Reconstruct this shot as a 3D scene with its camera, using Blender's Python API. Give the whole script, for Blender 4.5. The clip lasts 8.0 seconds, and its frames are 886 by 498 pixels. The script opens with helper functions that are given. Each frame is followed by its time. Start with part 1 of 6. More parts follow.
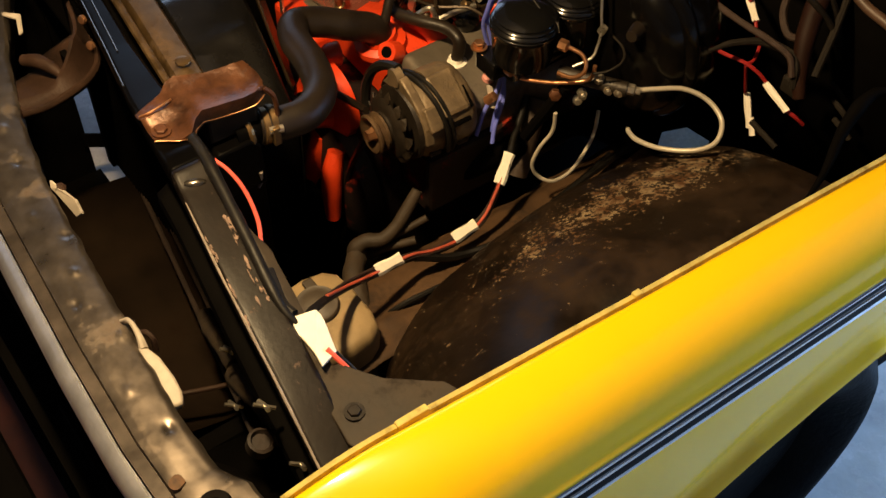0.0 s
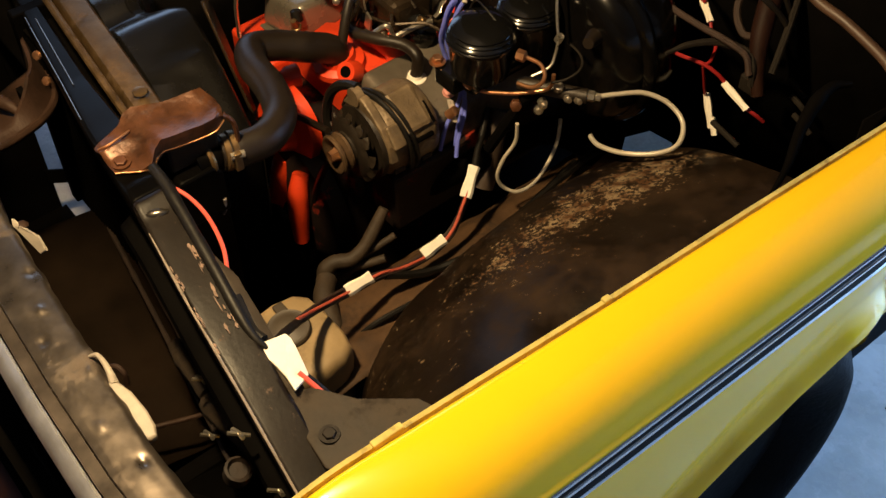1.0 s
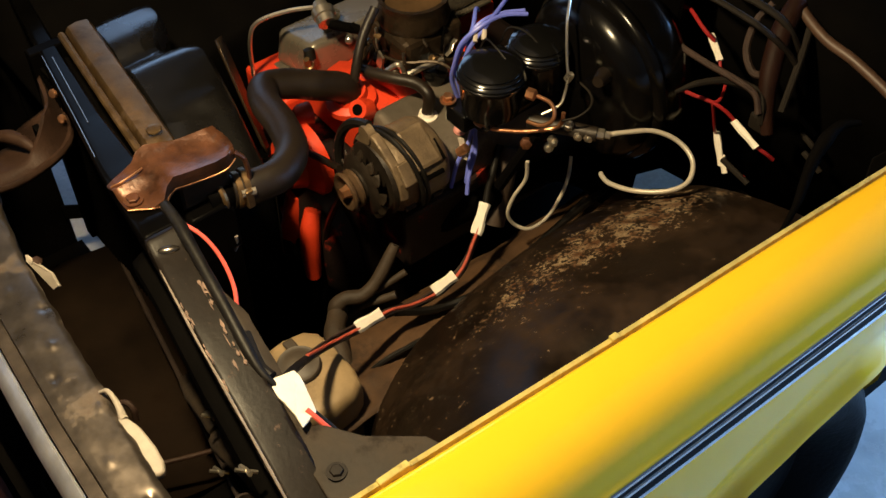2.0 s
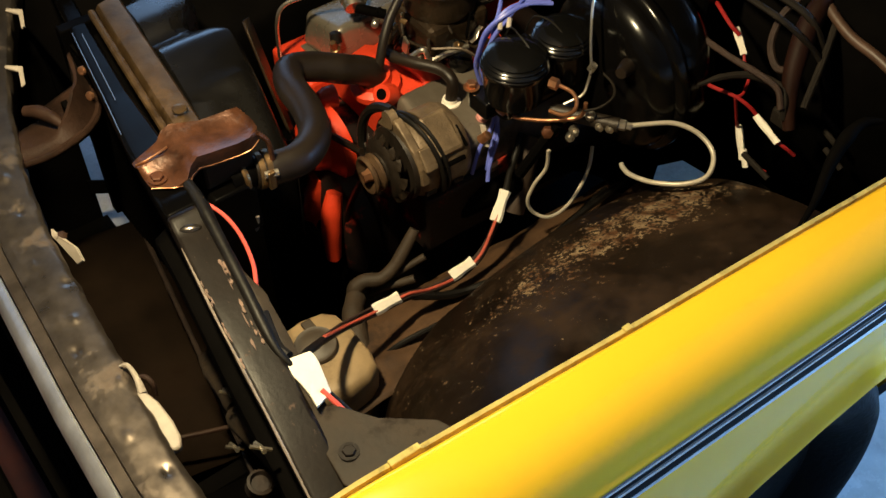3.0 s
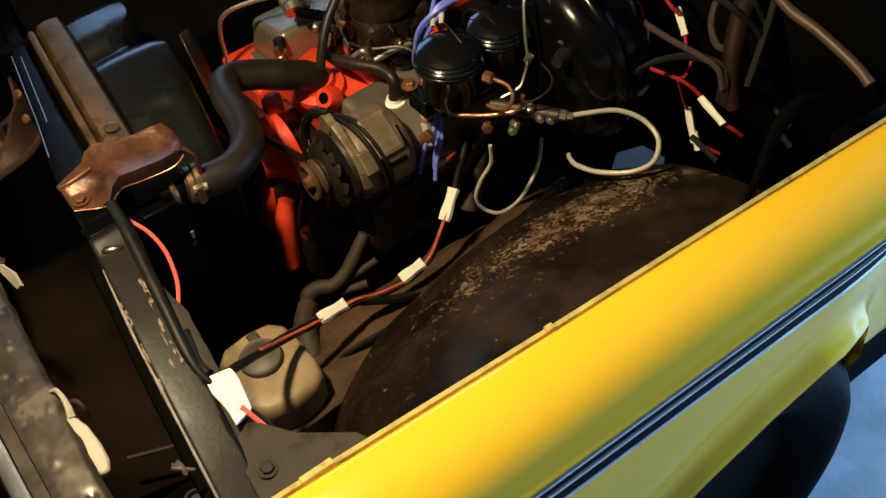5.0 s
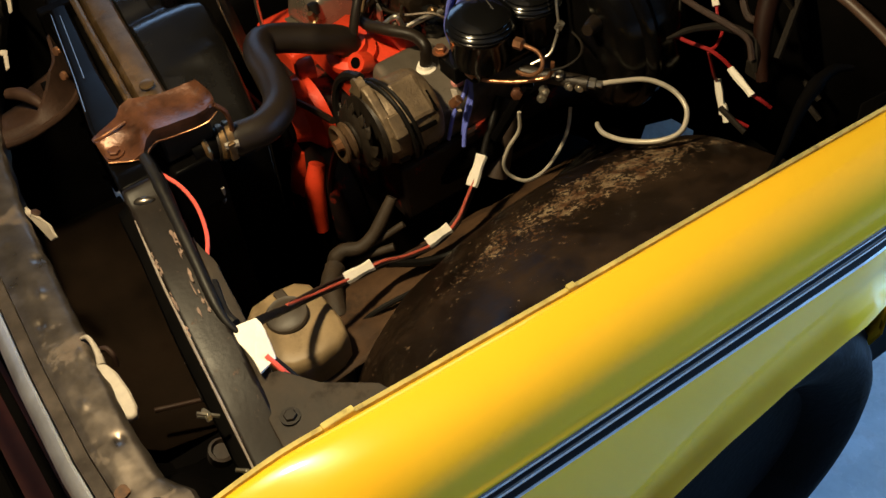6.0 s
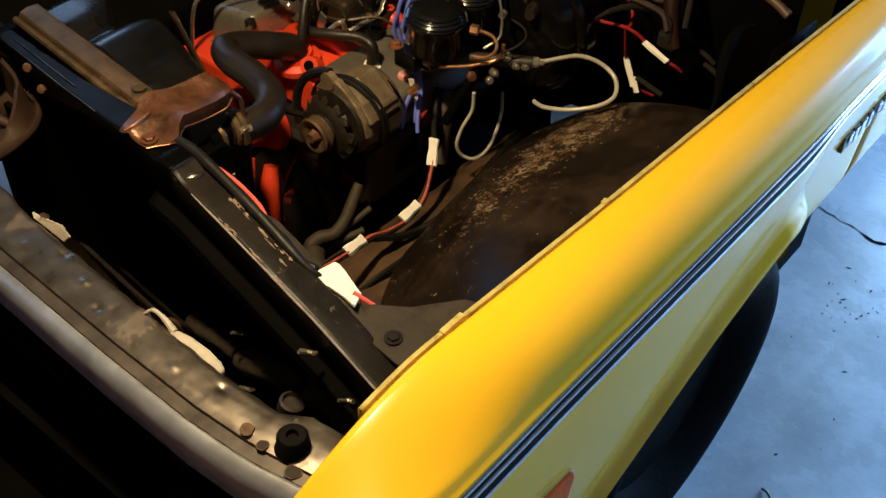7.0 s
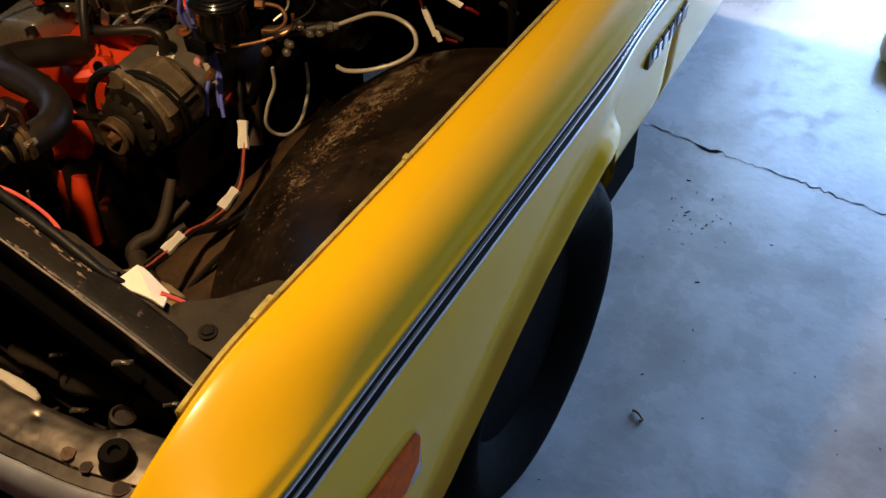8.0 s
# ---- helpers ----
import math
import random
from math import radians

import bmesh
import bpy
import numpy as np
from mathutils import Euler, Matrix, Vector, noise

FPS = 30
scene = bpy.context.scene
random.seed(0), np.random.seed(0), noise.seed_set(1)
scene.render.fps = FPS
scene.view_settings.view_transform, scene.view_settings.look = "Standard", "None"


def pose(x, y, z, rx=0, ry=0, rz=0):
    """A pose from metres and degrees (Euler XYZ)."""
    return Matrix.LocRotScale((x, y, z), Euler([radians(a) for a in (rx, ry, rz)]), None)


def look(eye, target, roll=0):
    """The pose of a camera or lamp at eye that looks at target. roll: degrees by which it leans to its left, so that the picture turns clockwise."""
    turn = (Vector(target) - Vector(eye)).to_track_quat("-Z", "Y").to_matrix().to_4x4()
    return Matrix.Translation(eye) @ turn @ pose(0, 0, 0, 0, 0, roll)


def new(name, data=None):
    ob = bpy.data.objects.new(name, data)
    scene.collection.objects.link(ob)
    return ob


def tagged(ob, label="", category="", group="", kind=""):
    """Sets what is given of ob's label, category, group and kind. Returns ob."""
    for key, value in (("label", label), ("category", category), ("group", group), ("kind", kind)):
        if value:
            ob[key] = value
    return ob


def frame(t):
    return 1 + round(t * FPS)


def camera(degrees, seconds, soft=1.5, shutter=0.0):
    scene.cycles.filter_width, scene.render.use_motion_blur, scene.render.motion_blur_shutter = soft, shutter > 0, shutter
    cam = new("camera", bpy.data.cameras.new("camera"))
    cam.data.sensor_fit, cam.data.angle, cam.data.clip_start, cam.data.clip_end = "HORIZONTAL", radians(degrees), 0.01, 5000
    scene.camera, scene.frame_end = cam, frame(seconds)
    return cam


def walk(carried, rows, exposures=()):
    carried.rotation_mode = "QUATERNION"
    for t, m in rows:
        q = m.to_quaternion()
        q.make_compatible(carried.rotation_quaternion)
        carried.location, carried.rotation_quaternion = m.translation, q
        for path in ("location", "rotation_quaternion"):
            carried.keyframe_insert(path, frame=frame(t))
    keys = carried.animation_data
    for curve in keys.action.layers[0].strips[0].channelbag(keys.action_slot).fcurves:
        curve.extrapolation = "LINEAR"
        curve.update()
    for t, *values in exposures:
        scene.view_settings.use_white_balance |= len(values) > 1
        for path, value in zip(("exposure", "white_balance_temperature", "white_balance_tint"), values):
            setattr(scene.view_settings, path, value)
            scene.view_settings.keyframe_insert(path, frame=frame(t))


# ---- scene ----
cam = camera(43.1, 8.0)
PATH = [
    (0, (0.53, -0.104, 1.995), (-0.503, 0.681, 0.474), 1.6),
    (0.5, (0.527, -0.103, 1.986), (-0.491, 0.698, 0.462), 1.2),
    (1, (0.536, -0.092, 1.991), (-0.49, 0.738, 0.489), -0.3),
    (1.5, (0.539, -0.088, 1.996), (-0.492, 0.746, 0.499), -1.3),
    (2, (0.544, -0.084, 1.998), (-0.537, 0.751, 0.537), -1.1),
    (2.2, (0.541, -0.083, 1.999), (-0.600, 0.779, 0.461), -0.9),
    (3.3, (0.562, -0.082, 2.015), (-0.586, 0.741, 0.460), -0.9),
    (3.5, (0.565, -0.085, 2.014), (-0.557, 0.703, 0.558), -2.0),
    (4, (0.567, -0.087, 2.009), (-0.554, 0.701, 0.552), -2.2),
    (4.2, (0.581, -0.072, 2.008), (-0.593, 0.750, 0.473), -3.1),
    (5.3, (0.639, 0.1, 1.989), (-0.511, 0.771, 0.497), -8.7),
    (5.5, (0.652, 0.105, 1.985), (-0.523, 0.737, 0.495), -8.8),
    (6, (0.66, 0.048, 1.985), (-0.489, 0.704, 0.485), -7.1),
    (6.3, (0.622, -0.120, 2.005), (-0.523, 0.723, 0.460), -1.9),
    (6.5, (0.607, -0.248, 1.996), (-0.443, 0.639, 0.543), -0.7),
    (6.7, (0.561, -0.360, 1.992), (-0.445, 0.696, 0.481), 1.8),
    (7, (0.555, -0.478, 1.982), (-0.329, 0.65, 0.587), 2.4),
    (7.5, (0.574, -0.498, 1.979), (-0.192, 0.731, 0.599), 0.9),
    (8, (0.637, -0.395, 1.959), (-0.07, 0.806, 0.524), -2.0),
]
walk(cam, [(t, look(eye, target, roll)) for t, eye, target, roll in PATH],
     exposures=((0.0, -0.17, 7300, 16), (2.0, -0.12, 6300, 10), (3.5, -0.10, 5900, 5), (5.5, -0.24, 5900, 6), (6.3, -0.34, 6100, 9), (7.0, -0.36, 6200, 9), (7.5, -0.62, 6500, 14), (8.0, -0.93, 7200, 21)))

# ---- light ----
world = bpy.data.worlds.new("sky")
scene.world = world
world.use_nodes = True
_wn = world.node_tree.nodes
_sky = _wn.new("ShaderNodeTexSky")
_sky.sky_type, _sky.sun_disc = "NISHITA", False
_sky.sun_elevation, _sky.sun_rotation = radians(50), radians(13)
_wn["Background"].inputs[1].default_value = 0.10
world.node_tree.links.new(_sky.outputs[0], _wn["Background"].inputs[0])


def lamp(name, kind, m, energy, color, **more):
    data = bpy.data.lights.new(name, kind)
    data.energy, data.color = energy, color
    for key, value in more.items():
        if key == "size":
            if kind == "AREA":
                data.size = value
            else:
                data.shadow_soft_size = value
        elif key == "size_y":
            data.shape, data.size_y = "RECTANGLE", value
        elif key == "angle":
            data.angle = value
        elif key == "spot":
            data.spot_size, data.spot_blend = value
    ob = new(name, data)
    ob.matrix_world = m
    return ob


# sun outside the garage door, daylight through the door, and the work lamp hooked under the raised hood
lamp("sun", "SUN", look((1.2, 7.35, 6.6), (0.0, 2.0, 0.0)), 4.5, (1.0, 0.95, 0.88), angle=radians(0.5))
lamp("door_daylight", "AREA", look((0.35, 4.25, 1.05), (0.35, 0.0, 0.7)), 700.0, (0.25, 0.53, 1.0), size=3.7, size_y=1.8)
lamp("window_daylight", "AREA", look((-4.40, 1.55, 1.72), (-1.0, 0.5, 0.8)), 14.0, (0.42, 0.64, 1.0), size=1.5, size_y=1.0)
lamp("front_window_daylight", "AREA", look((-4.40, -1.5, 1.35), (-0.6, 0.0, 0.8)), 9.0, (0.45, 0.66, 1.0), size=1.6, size_y=1.1)
lamp("work_lamp_light", "POINT", Matrix.Translation((-0.45, 0.14, 1.95)), 132.0, (1.0, 0.755, 0.405), size=0.05)


# ---- materials ----
def mat(name, color, rough=0.5, metal=0.0, var=0.25, scale=14.0, spot=None, spot_scale=9.0, spot_edge=(0.55, 0.68),
        bump=0.1, bump_scale=120.0, coat=0.0, spec=0.5, rough_var=0.12, mask=0.0):
    """A node material: base colour with mottling, optional rust or dirt spots, grain and uneven gloss."""
    m = bpy.data.materials.new(name)
    m.use_nodes = True
    nt = m.node_tree
    b = nt.nodes["Principled BSDF"]
    b.inputs["Metallic"].default_value = metal
    b.inputs["Coat Weight"].default_value = coat
    b.inputs["Coat Roughness"].default_value = 0.05
    b.inputs["Specular IOR Level"].default_value = spec
    tc = nt.nodes.new("ShaderNodeTexCoord")
    n1 = nt.nodes.new("ShaderNodeTexNoise")
    n1.inputs["Scale"].default_value, n1.inputs["Detail"].default_value, n1.inputs["Roughness"].default_value = scale, 6, 0.62
    nt.links.new(tc.outputs["Object"], n1.inputs["Vector"])
    ramp = nt.nodes.new("ShaderNodeValToRGB")
    e = ramp.color_ramp.elements
    e[0].position, e[1].position = 0.3, 0.72
    e[0].color = (*[c * (1 - var) for c in color], 1)
    e[1].color = (*[min(1, c * (1 + var)) for c in color], 1)
    nt.links.new(n1.outputs["Fac"], ramp.inputs["Fac"])
    out = ramp.outputs["Color"]
    rnode = nt.nodes.new("ShaderNodeMapRange")
    rnode.inputs["To Min"].default_value, rnode.inputs["To Max"].default_value = max(0.03, rough - rough_var), min(1, rough + rough_var)
    nt.links.new(n1.outputs["Fac"], rnode.inputs["Value"])
    rout = rnode.outputs[0]
    if spot:
        n2 = nt.nodes.new("ShaderNodeTexNoise")
        n2.inputs["Scale"].default_value, n2.inputs["Detail"].default_value, n2.inputs["Roughness"].default_value = spot_scale, 9, 0.7
        nt.links.new(tc.outputs["Object"], n2.inputs["Vector"])
        r2 = nt.nodes.new("ShaderNodeValToRGB")
        r2.color_ramp.elements[0].position, r2.color_ramp.elements[1].position = spot_edge
        nt.links.new(n2.outputs["Fac"], r2.inputs["Fac"])
        fac = r2.outputs["Color"]
        if mask:
            n4 = nt.nodes.new("ShaderNodeTexNoise")
            n4.inputs["Scale"].default_value, n4.inputs["Detail"].default_value = mask, 3
            nt.links.new(tc.outputs["Object"], n4.inputs["Vector"])
            r4 = nt.nodes.new("ShaderNodeMapRange")
            r4.inputs["From Min"].default_value, r4.inputs["From Max"].default_value = 0.46, 0.58
            nt.links.new(n4.outputs["Fac"], r4.inputs["Value"])
            mul = nt.nodes.new("ShaderNodeMath")
            mul.operation = "MULTIPLY"
            nt.links.new(fac, mul.inputs[0])
            nt.links.new(r4.outputs[0], mul.inputs[1])
            fac = mul.outputs[0]
        mix = nt.nodes.new("ShaderNodeMix")
        mix.data_type = "RGBA"
        nt.links.new(fac, mix.inputs["Factor"])
        nt.links.new(out, mix.inputs["A"])
        mix.inputs["B"].default_value = (*spot, 1)
        out = mix.outputs["Result"]
        mr = nt.nodes.new("ShaderNodeMix")
        nt.links.new(fac, mr.inputs["Factor"])
        nt.links.new(rout, mr.inputs["A"])
        mr.inputs["B"].default_value = 0.85
        rout = mr.outputs["Result"]
        if metal > 0:
            mm = nt.nodes.new("ShaderNodeMix")
            nt.links.new(fac, mm.inputs["Factor"])
            mm.inputs["A"].default_value, mm.inputs["B"].default_value = metal, 0.1
            nt.links.new(mm.outputs["Result"], b.inputs["Metallic"])
    nt.links.new(out, b.inputs["Base Color"])
    nt.links.new(rout, b.inputs["Roughness"])
    if bump:
        n3 = nt.nodes.new("ShaderNodeTexNoise")
        n3.inputs["Scale"].default_value, n3.inputs["Detail"].default_value = bump_scale, 5
        nt.links.new(tc.outputs["Object"], n3.inputs["Vector"])
        bp = nt.nodes.new("ShaderNodeBump")
        bp.inputs["Strength"].default_value, bp.inputs["Distance"].default_value = bump, 0.004
        nt.links.new(n3.outputs["Fac"], bp.inputs["Height"])
        nt.links.new(bp.outputs["Normal"], b.inputs["Normal"])
    return m


M = {
    "yellow": mat("yellow_paint", (0.84, 0.475, 0.012), 0.25, 0, 0.03, 4, bump=0.010, bump_scale=500, coat=0.30, spec=0.24, rough_var=0.04),
    "dull_yellow": mat("dull_yellow_flange", (0.46, 0.38, 0.11), 0.65, 0, 0.3, 30, spot=(0.20, 0.16, 0.06), spot_scale=24, bump=0.1, spec=0.2),
    "black": mat("black_chassis_paint", (0.0017, 0.0015, 0.0014), 0.36, 0, 0.35, 11, bump=0.03, bump_scale=160, spec=0.03),
    "black_gloss": mat("gloss_black_paint", (0.0035, 0.0034, 0.0033), 0.14, 0, 0.3, 9, bump=0.02, coat=0.1),
    "bar": mat("worn_black_paint", (0.0062, 0.0038, 0.0024), 0.46, 0, 0.5, 16, spot=(0.10, 0.068, 0.050), spot_scale=75, spot_edge=(0.62, 0.69), bump=0.08, bump_scale=160, spec=0.17, rough_var=0.22),
    "liner": mat("dusty_black_liner", (0.0105, 0.0068, 0.0042), 0.36, 0, 0.6, 7, spot=(0.048, 0.025, 0.012), spot_scale=9, spot_edge=(0.50, 0.72), bump=0.16, bump_scale=70, spec=0.22),
    "apron": mat("grimy_brown_apron", (0.064, 0.033, 0.0145), 0.75, 0, 0.5, 12, spot=(0.014, 0.010, 0.007), spot_scale=10, bump=0.3, bump_scale=80, spec=0.3),
    "galv": mat("bare_zinc_sheet", (0.205, 0.172, 0.142), 0.34, 0.9, 0.22, 30, spot=(0.075, 0.045, 0.027), spot_scale=13, spot_edge=(0.56, 0.72), bump=0.05, bump_scale=40, rough_var=0.18),
    "chrome": mat("chrome", (0.72, 0.72, 0.74), 0.10, 1.0, 0.06, 20, bump=0.02),
    "rust": mat("rusted_steel", (0.085, 0.033, 0.015), 0.34, 0.35, 0.6, 30, spot=(0.042, 0.014, 0.007), spot_scale=38, bump=0.22, bump_scale=150),
    "brass": mat("dull_brass", (0.17, 0.105, 0.048), 0.36, 0.75, 0.45, 18, spot=(0.06, 0.035, 0.02), spot_scale=24, bump=0.12),
    "rubber": mat("black_rubber", (0.0135, 0.0090, 0.0058), 0.44, 0, 0.45, 12, bump=0.08, bump_scale=160, spec=0.32),
    "tyre": mat("tyre_rubber", (0.0032, 0.0029, 0.0027), 0.6, 0, 0.6, 10, spot=(0.010, 0.0088, 0.0075), spot_scale=14, bump=0.3, bump_scale=90, spec=0.03),
    "cast": mat("cast_aluminium", (0.175, 0.124, 0.073), 0.5, 0.4, 0.4, 20, spot=(0.06, 0.045, 0.03), spot_scale=14, bump=0.3, bump_scale=160),
    "orange": mat("orange_engine_paint", (0.62, 0.045, 0.012), 0.38, 0, 0.2, 14, spot=(0.05, 0.02, 0.012), spot_scale=11, spot_edge=(0.62, 0.8), bump=0.2, bump_scale=130),
    "silver": mat("silver_painted_cover", (0.24, 0.21, 0.165), 0.28, 0.6, 0.15, 14, bump=0.08),
    "grey": mat("grey_painted_cover", (0.16, 0.135, 0.105), 0.42, 0.5, 0.3, 12, spot=(0.05, 0.04, 0.03), spot_scale=9, bump=0.15),
    "tan": mat("yellowed_plastic", (0.29, 0.205, 0.108), 0.5, 0, 0.25, 14, spot=(0.11, 0.07, 0.035), spot_scale=11, spot_edge=(0.55, 0.75), bump=0.05, spec=0.4),
    "dark_plastic": mat("dark_plastic", (0.045, 0.033, 0.022), 0.5, 0, 0.25, 20, bump=0.08),
    "white": mat("white_tape", (0.80, 0.74, 0.64), 0.6, 0, 0.08, 40, bump=0.12, bump_scale=160),
    "red": mat("red_wire", (0.68, 0.10, 0.075), 0.4, 0, 0.1, 30, bump=0),
    "blue": mat("blue_wire", (0.13, 0.16, 0.60), 0.38, 0, 0.12, 30, bump=0),
    "wire": mat("black_wire", (0.0065, 0.0055, 0.0045), 0.5, 0, 0.3, 30, bump=0.1, spec=0.25),
    "brownwire": mat("brown_cloth_loom", (0.026, 0.012, 0.0075), 0.7, 0, 0.4, 50, bump=0.3),
    "greywire": mat("grey_sleeve", (0.0105, 0.0078, 0.0054), 0.7, 0, 0.4, 40, bump=0.2, spec=0.2),
    "steel": mat("steel_line", (0.55, 0.50, 0.42), 0.3, 0.9, 0.15, 40, bump=0.04),
    "copper": mat("copper_fitting", (0.62, 0.30, 0.15), 0.34, 0.9, 0.25, 40, bump=0.1),
    "amber": mat("amber_lens", (0.70, 0.105, 0.005), 0.45, 0, 0.3, 60, bump=0.25, bump_scale=300, spec=0.1),
    # "dark" is near-black: for dark parts, and for shade painted into recesses
    "dark": mat("dark_parts_and_shade", (0.0022, 0.0019, 0.0017), 0.75, 0, 0.4, 10, bump=0.1, spec=0.02),
    "wall": mat("garage_board", (0.075, 0.062, 0.052), 0.85, 0, 0.3, 3, bump=0.1, bump_scale=40),
    # dark red-brown that paints the shade on the floor ahead of the car
    "shade_brown": mat("red_brown_floor_shade", (0.06, 0.010, 0.004), 0.6, 0, 0.5, 6, bump=0.2, bump_scale=40),
}


def concrete():
    m = mat("sealed_concrete", (0.46, 0.46, 0.465), 0.27, 0, 0.36, 3.1, spot=(0.31, 0.25, 0.235), spot_scale=13, spot_edge=(0.50, 0.74), bump=0.14, bump_scale=45, mask=1.3, spec=0.6)
    return m


def scraped_paint():
    """Glossy black paint under dust, scraped to rust and primer where the mesh's wear value is high."""
    m = mat("scraped_housing_paint", (0.0085, 0.0055, 0.0035), 0.38, 0, 0.5, 9, spot=(0.034, 0.0195, 0.0105), spot_scale=6, spot_edge=(0.46, 0.70), bump=0.10, bump_scale=60, spec=0.10, rough_var=0.10)
    nt = m.node_tree
    b = nt.nodes["Principled BSDF"]
    tc = nt.nodes.new("ShaderNodeTexCoord")
    at = nt.nodes.new("ShaderNodeAttribute")
    at.attribute_name = "wear"
    total = None
    for scale, detail, weight in ((165.0, 8, 0.66), (36.0, 5, 0.49)):
        n = nt.nodes.new("ShaderNodeTexNoise")
        n.inputs["Scale"].default_value, n.inputs["Detail"].default_value, n.inputs["Roughness"].default_value = scale, detail, 0.66
        nt.links.new(tc.outputs["Object"], n.inputs["Vector"])
        mul = nt.nodes.new("ShaderNodeMath")
        mul.operation, mul.inputs[1].default_value = "MULTIPLY", weight
        nt.links.new(n.outputs["Fac"], mul.inputs[0])
        if total is None:
            total = mul.outputs[0]
        else:
            add = nt.nodes.new("ShaderNodeMath")
            nt.links.new(total, add.inputs[0])
            nt.links.new(mul.outputs[0], add.inputs[1])
            total = add.outputs[0]
    mad = nt.nodes.new("ShaderNodeMath")
    mad.operation, mad.inputs[1].default_value = "MULTIPLY_ADD", 0.165
    nt.links.new(at.outputs["Fac"], mad.inputs[0])
    nt.links.new(total, mad.inputs[2])
    edge = nt.nodes.new("ShaderNodeMapRange")
    edge.inputs["From Min"].default_value, edge.inputs["From Max"].default_value = 0.722, 0.762
    nt.links.new(mad.outputs[0], edge.inputs["Value"])
    tint = nt.nodes.new("ShaderNodeTexNoise")
    tint.inputs["Scale"].default_value, tint.inputs["Detail"].default_value = 42.0, 4
    nt.links.new(tc.outputs["Object"], tint.inputs["Vector"])
    ramp = nt.nodes.new("ShaderNodeValToRGB")
    e = ramp.color_ramp.elements
    e[0].position, e[1].position = 0.38, 0.66
    e[0].color, e[1].color = (0.075, 0.036, 0.017, 1), (0.21, 0.155, 0.095, 1)
    nt.links.new(tint.outputs["Fac"], ramp.inputs["Fac"])
    for socket, value in (("Base Color", ramp.outputs["Color"]), ("Roughness", 0.8)):
        old = b.inputs[socket].links[0].from_socket
        mix = nt.nodes.new("ShaderNodeMix")
        if socket == "Base Color":
            mix.data_type = "RGBA"
        nt.links.new(edge.outputs[0], mix.inputs["Factor"])
        if socket == "Base Color":
            nt.links.new(old, mix.inputs["A"])
            nt.links.new(value, mix.inputs["B"])
        else:
            nt.links.new(old, mix.inputs["A"])
            mix.inputs["B"].default_value = value
        nt.links.new(mix.outputs["Result"], b.inputs[socket])
    return m


M["floor"] = concrete()
M["housing"] = scraped_paint()
M["steel_white"] = mat("pale_coated_line", (0.50, 0.45, 0.36), 0.4, 0.2, 0.15, 40, bump=0.04)
M["chip"] = mat("chipped_primer", (0.18, 0.115, 0.085), 0.7, 0, 0.4, 60, bump=0.2)
M["edge_wear"] = mat("bare_worn_edge", (0.30, 0.25, 0.21), 0.5, 0.3, 0.3, 60, bump=0.1)
M["lip_brown"] = mat("dull_rusty_lip", (0.018, 0.0095, 0.0055), 0.7, 0, 0.5, 30, bump=0.2)
M["varnish"] = mat("varnished_carburetor", (0.034, 0.022, 0.012), 0.42, 0.5, 0.5, 25, spot=(0.015, 0.010, 0.006), spot_scale=30, bump=0.3)
M["tanplate"] = mat("stained_choke_plate", (0.085, 0.048, 0.020), 0.5, 0.3, 0.4, 20, bump=0.1)
# near-black with scattered orange patches, for block, timing cover and near head
M["black_orange"] = mat("black_with_orange_patches", (0.010, 0.006, 0.005), 0.5, 0, 0.4, 9, spot=(0.30, 0.022, 0.008), spot_scale=7, spot_edge=(0.60, 0.66), bump=0.3, bump_scale=60, spec=0.3)
M["apron_hose"] = mat("dusty_old_hose", (0.030, 0.0185, 0.0092), 0.7, 0, 0.4, 25, bump=0.3)
M["hinge_brown"] = mat("brown_painted_steel", (0.014, 0.0048, 0.0026), 0.6, 0, 0.4, 20, bump=0.1, spec=0.12)
M["dust_loom"] = mat("dusty_taped_loom", (0.030, 0.019, 0.0095), 0.75, 0, 0.5, 30, bump=0.4)
M["hole_brown"] = mat("rust_stained_hole", (0.016, 0.0065, 0.003), 0.8, 0, 0.5, 80, bump=0.2)
M["fan_brown"] = mat("dull_brown_fan_steel", (0.055, 0.036, 0.020), 0.38, 0.5, 0.3, 20, bump=0.08)
M["rust_halo"] = mat("rust_halo", (0.085, 0.040, 0.016), 0.75, 0, 0.6, 90, bump=0.1)
M["fan_dark"] = mat("grimy_steel_and_shade", (0.022, 0.016, 0.011), 0.5, 0.3, 0.4, 30, bump=0.2)
M["brown_loom"] = mat("greasy_brown_loom", (0.050, 0.033, 0.023), 0.55, 0, 0.4, 20, bump=0.15)
M["pinkcap"] = mat("faded_red_cap", (0.60, 0.25, 0.22), 0.5, 0, 0.2, 60, bump=0.1)
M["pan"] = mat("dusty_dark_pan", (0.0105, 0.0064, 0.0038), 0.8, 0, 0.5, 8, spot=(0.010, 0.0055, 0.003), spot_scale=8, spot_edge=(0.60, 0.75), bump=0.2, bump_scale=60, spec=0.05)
M["seam"] = mat("stained_seam_strip", (0.075, 0.060, 0.049), 0.38, 0.5, 0.5, 22, bump=0.06, bump_scale=60)
M["pulley_brown"] = mat("rusty_pulley_steel", (0.115, 0.070, 0.038), 0.45, 0.5, 0.5, 30, spot=(0.05, 0.022, 0.012), spot_scale=45, bump=0.3)
M["pale_clip"] = mat("dusty_pale_plastic", (0.40, 0.35, 0.29), 0.55, 0, 0.2, 30, bump=0.1)
M["moulding"] = mat("dull_bright_moulding", (0.78, 0.78, 0.81), 0.40, 0.85, 0.18, 18, bump=0.05)
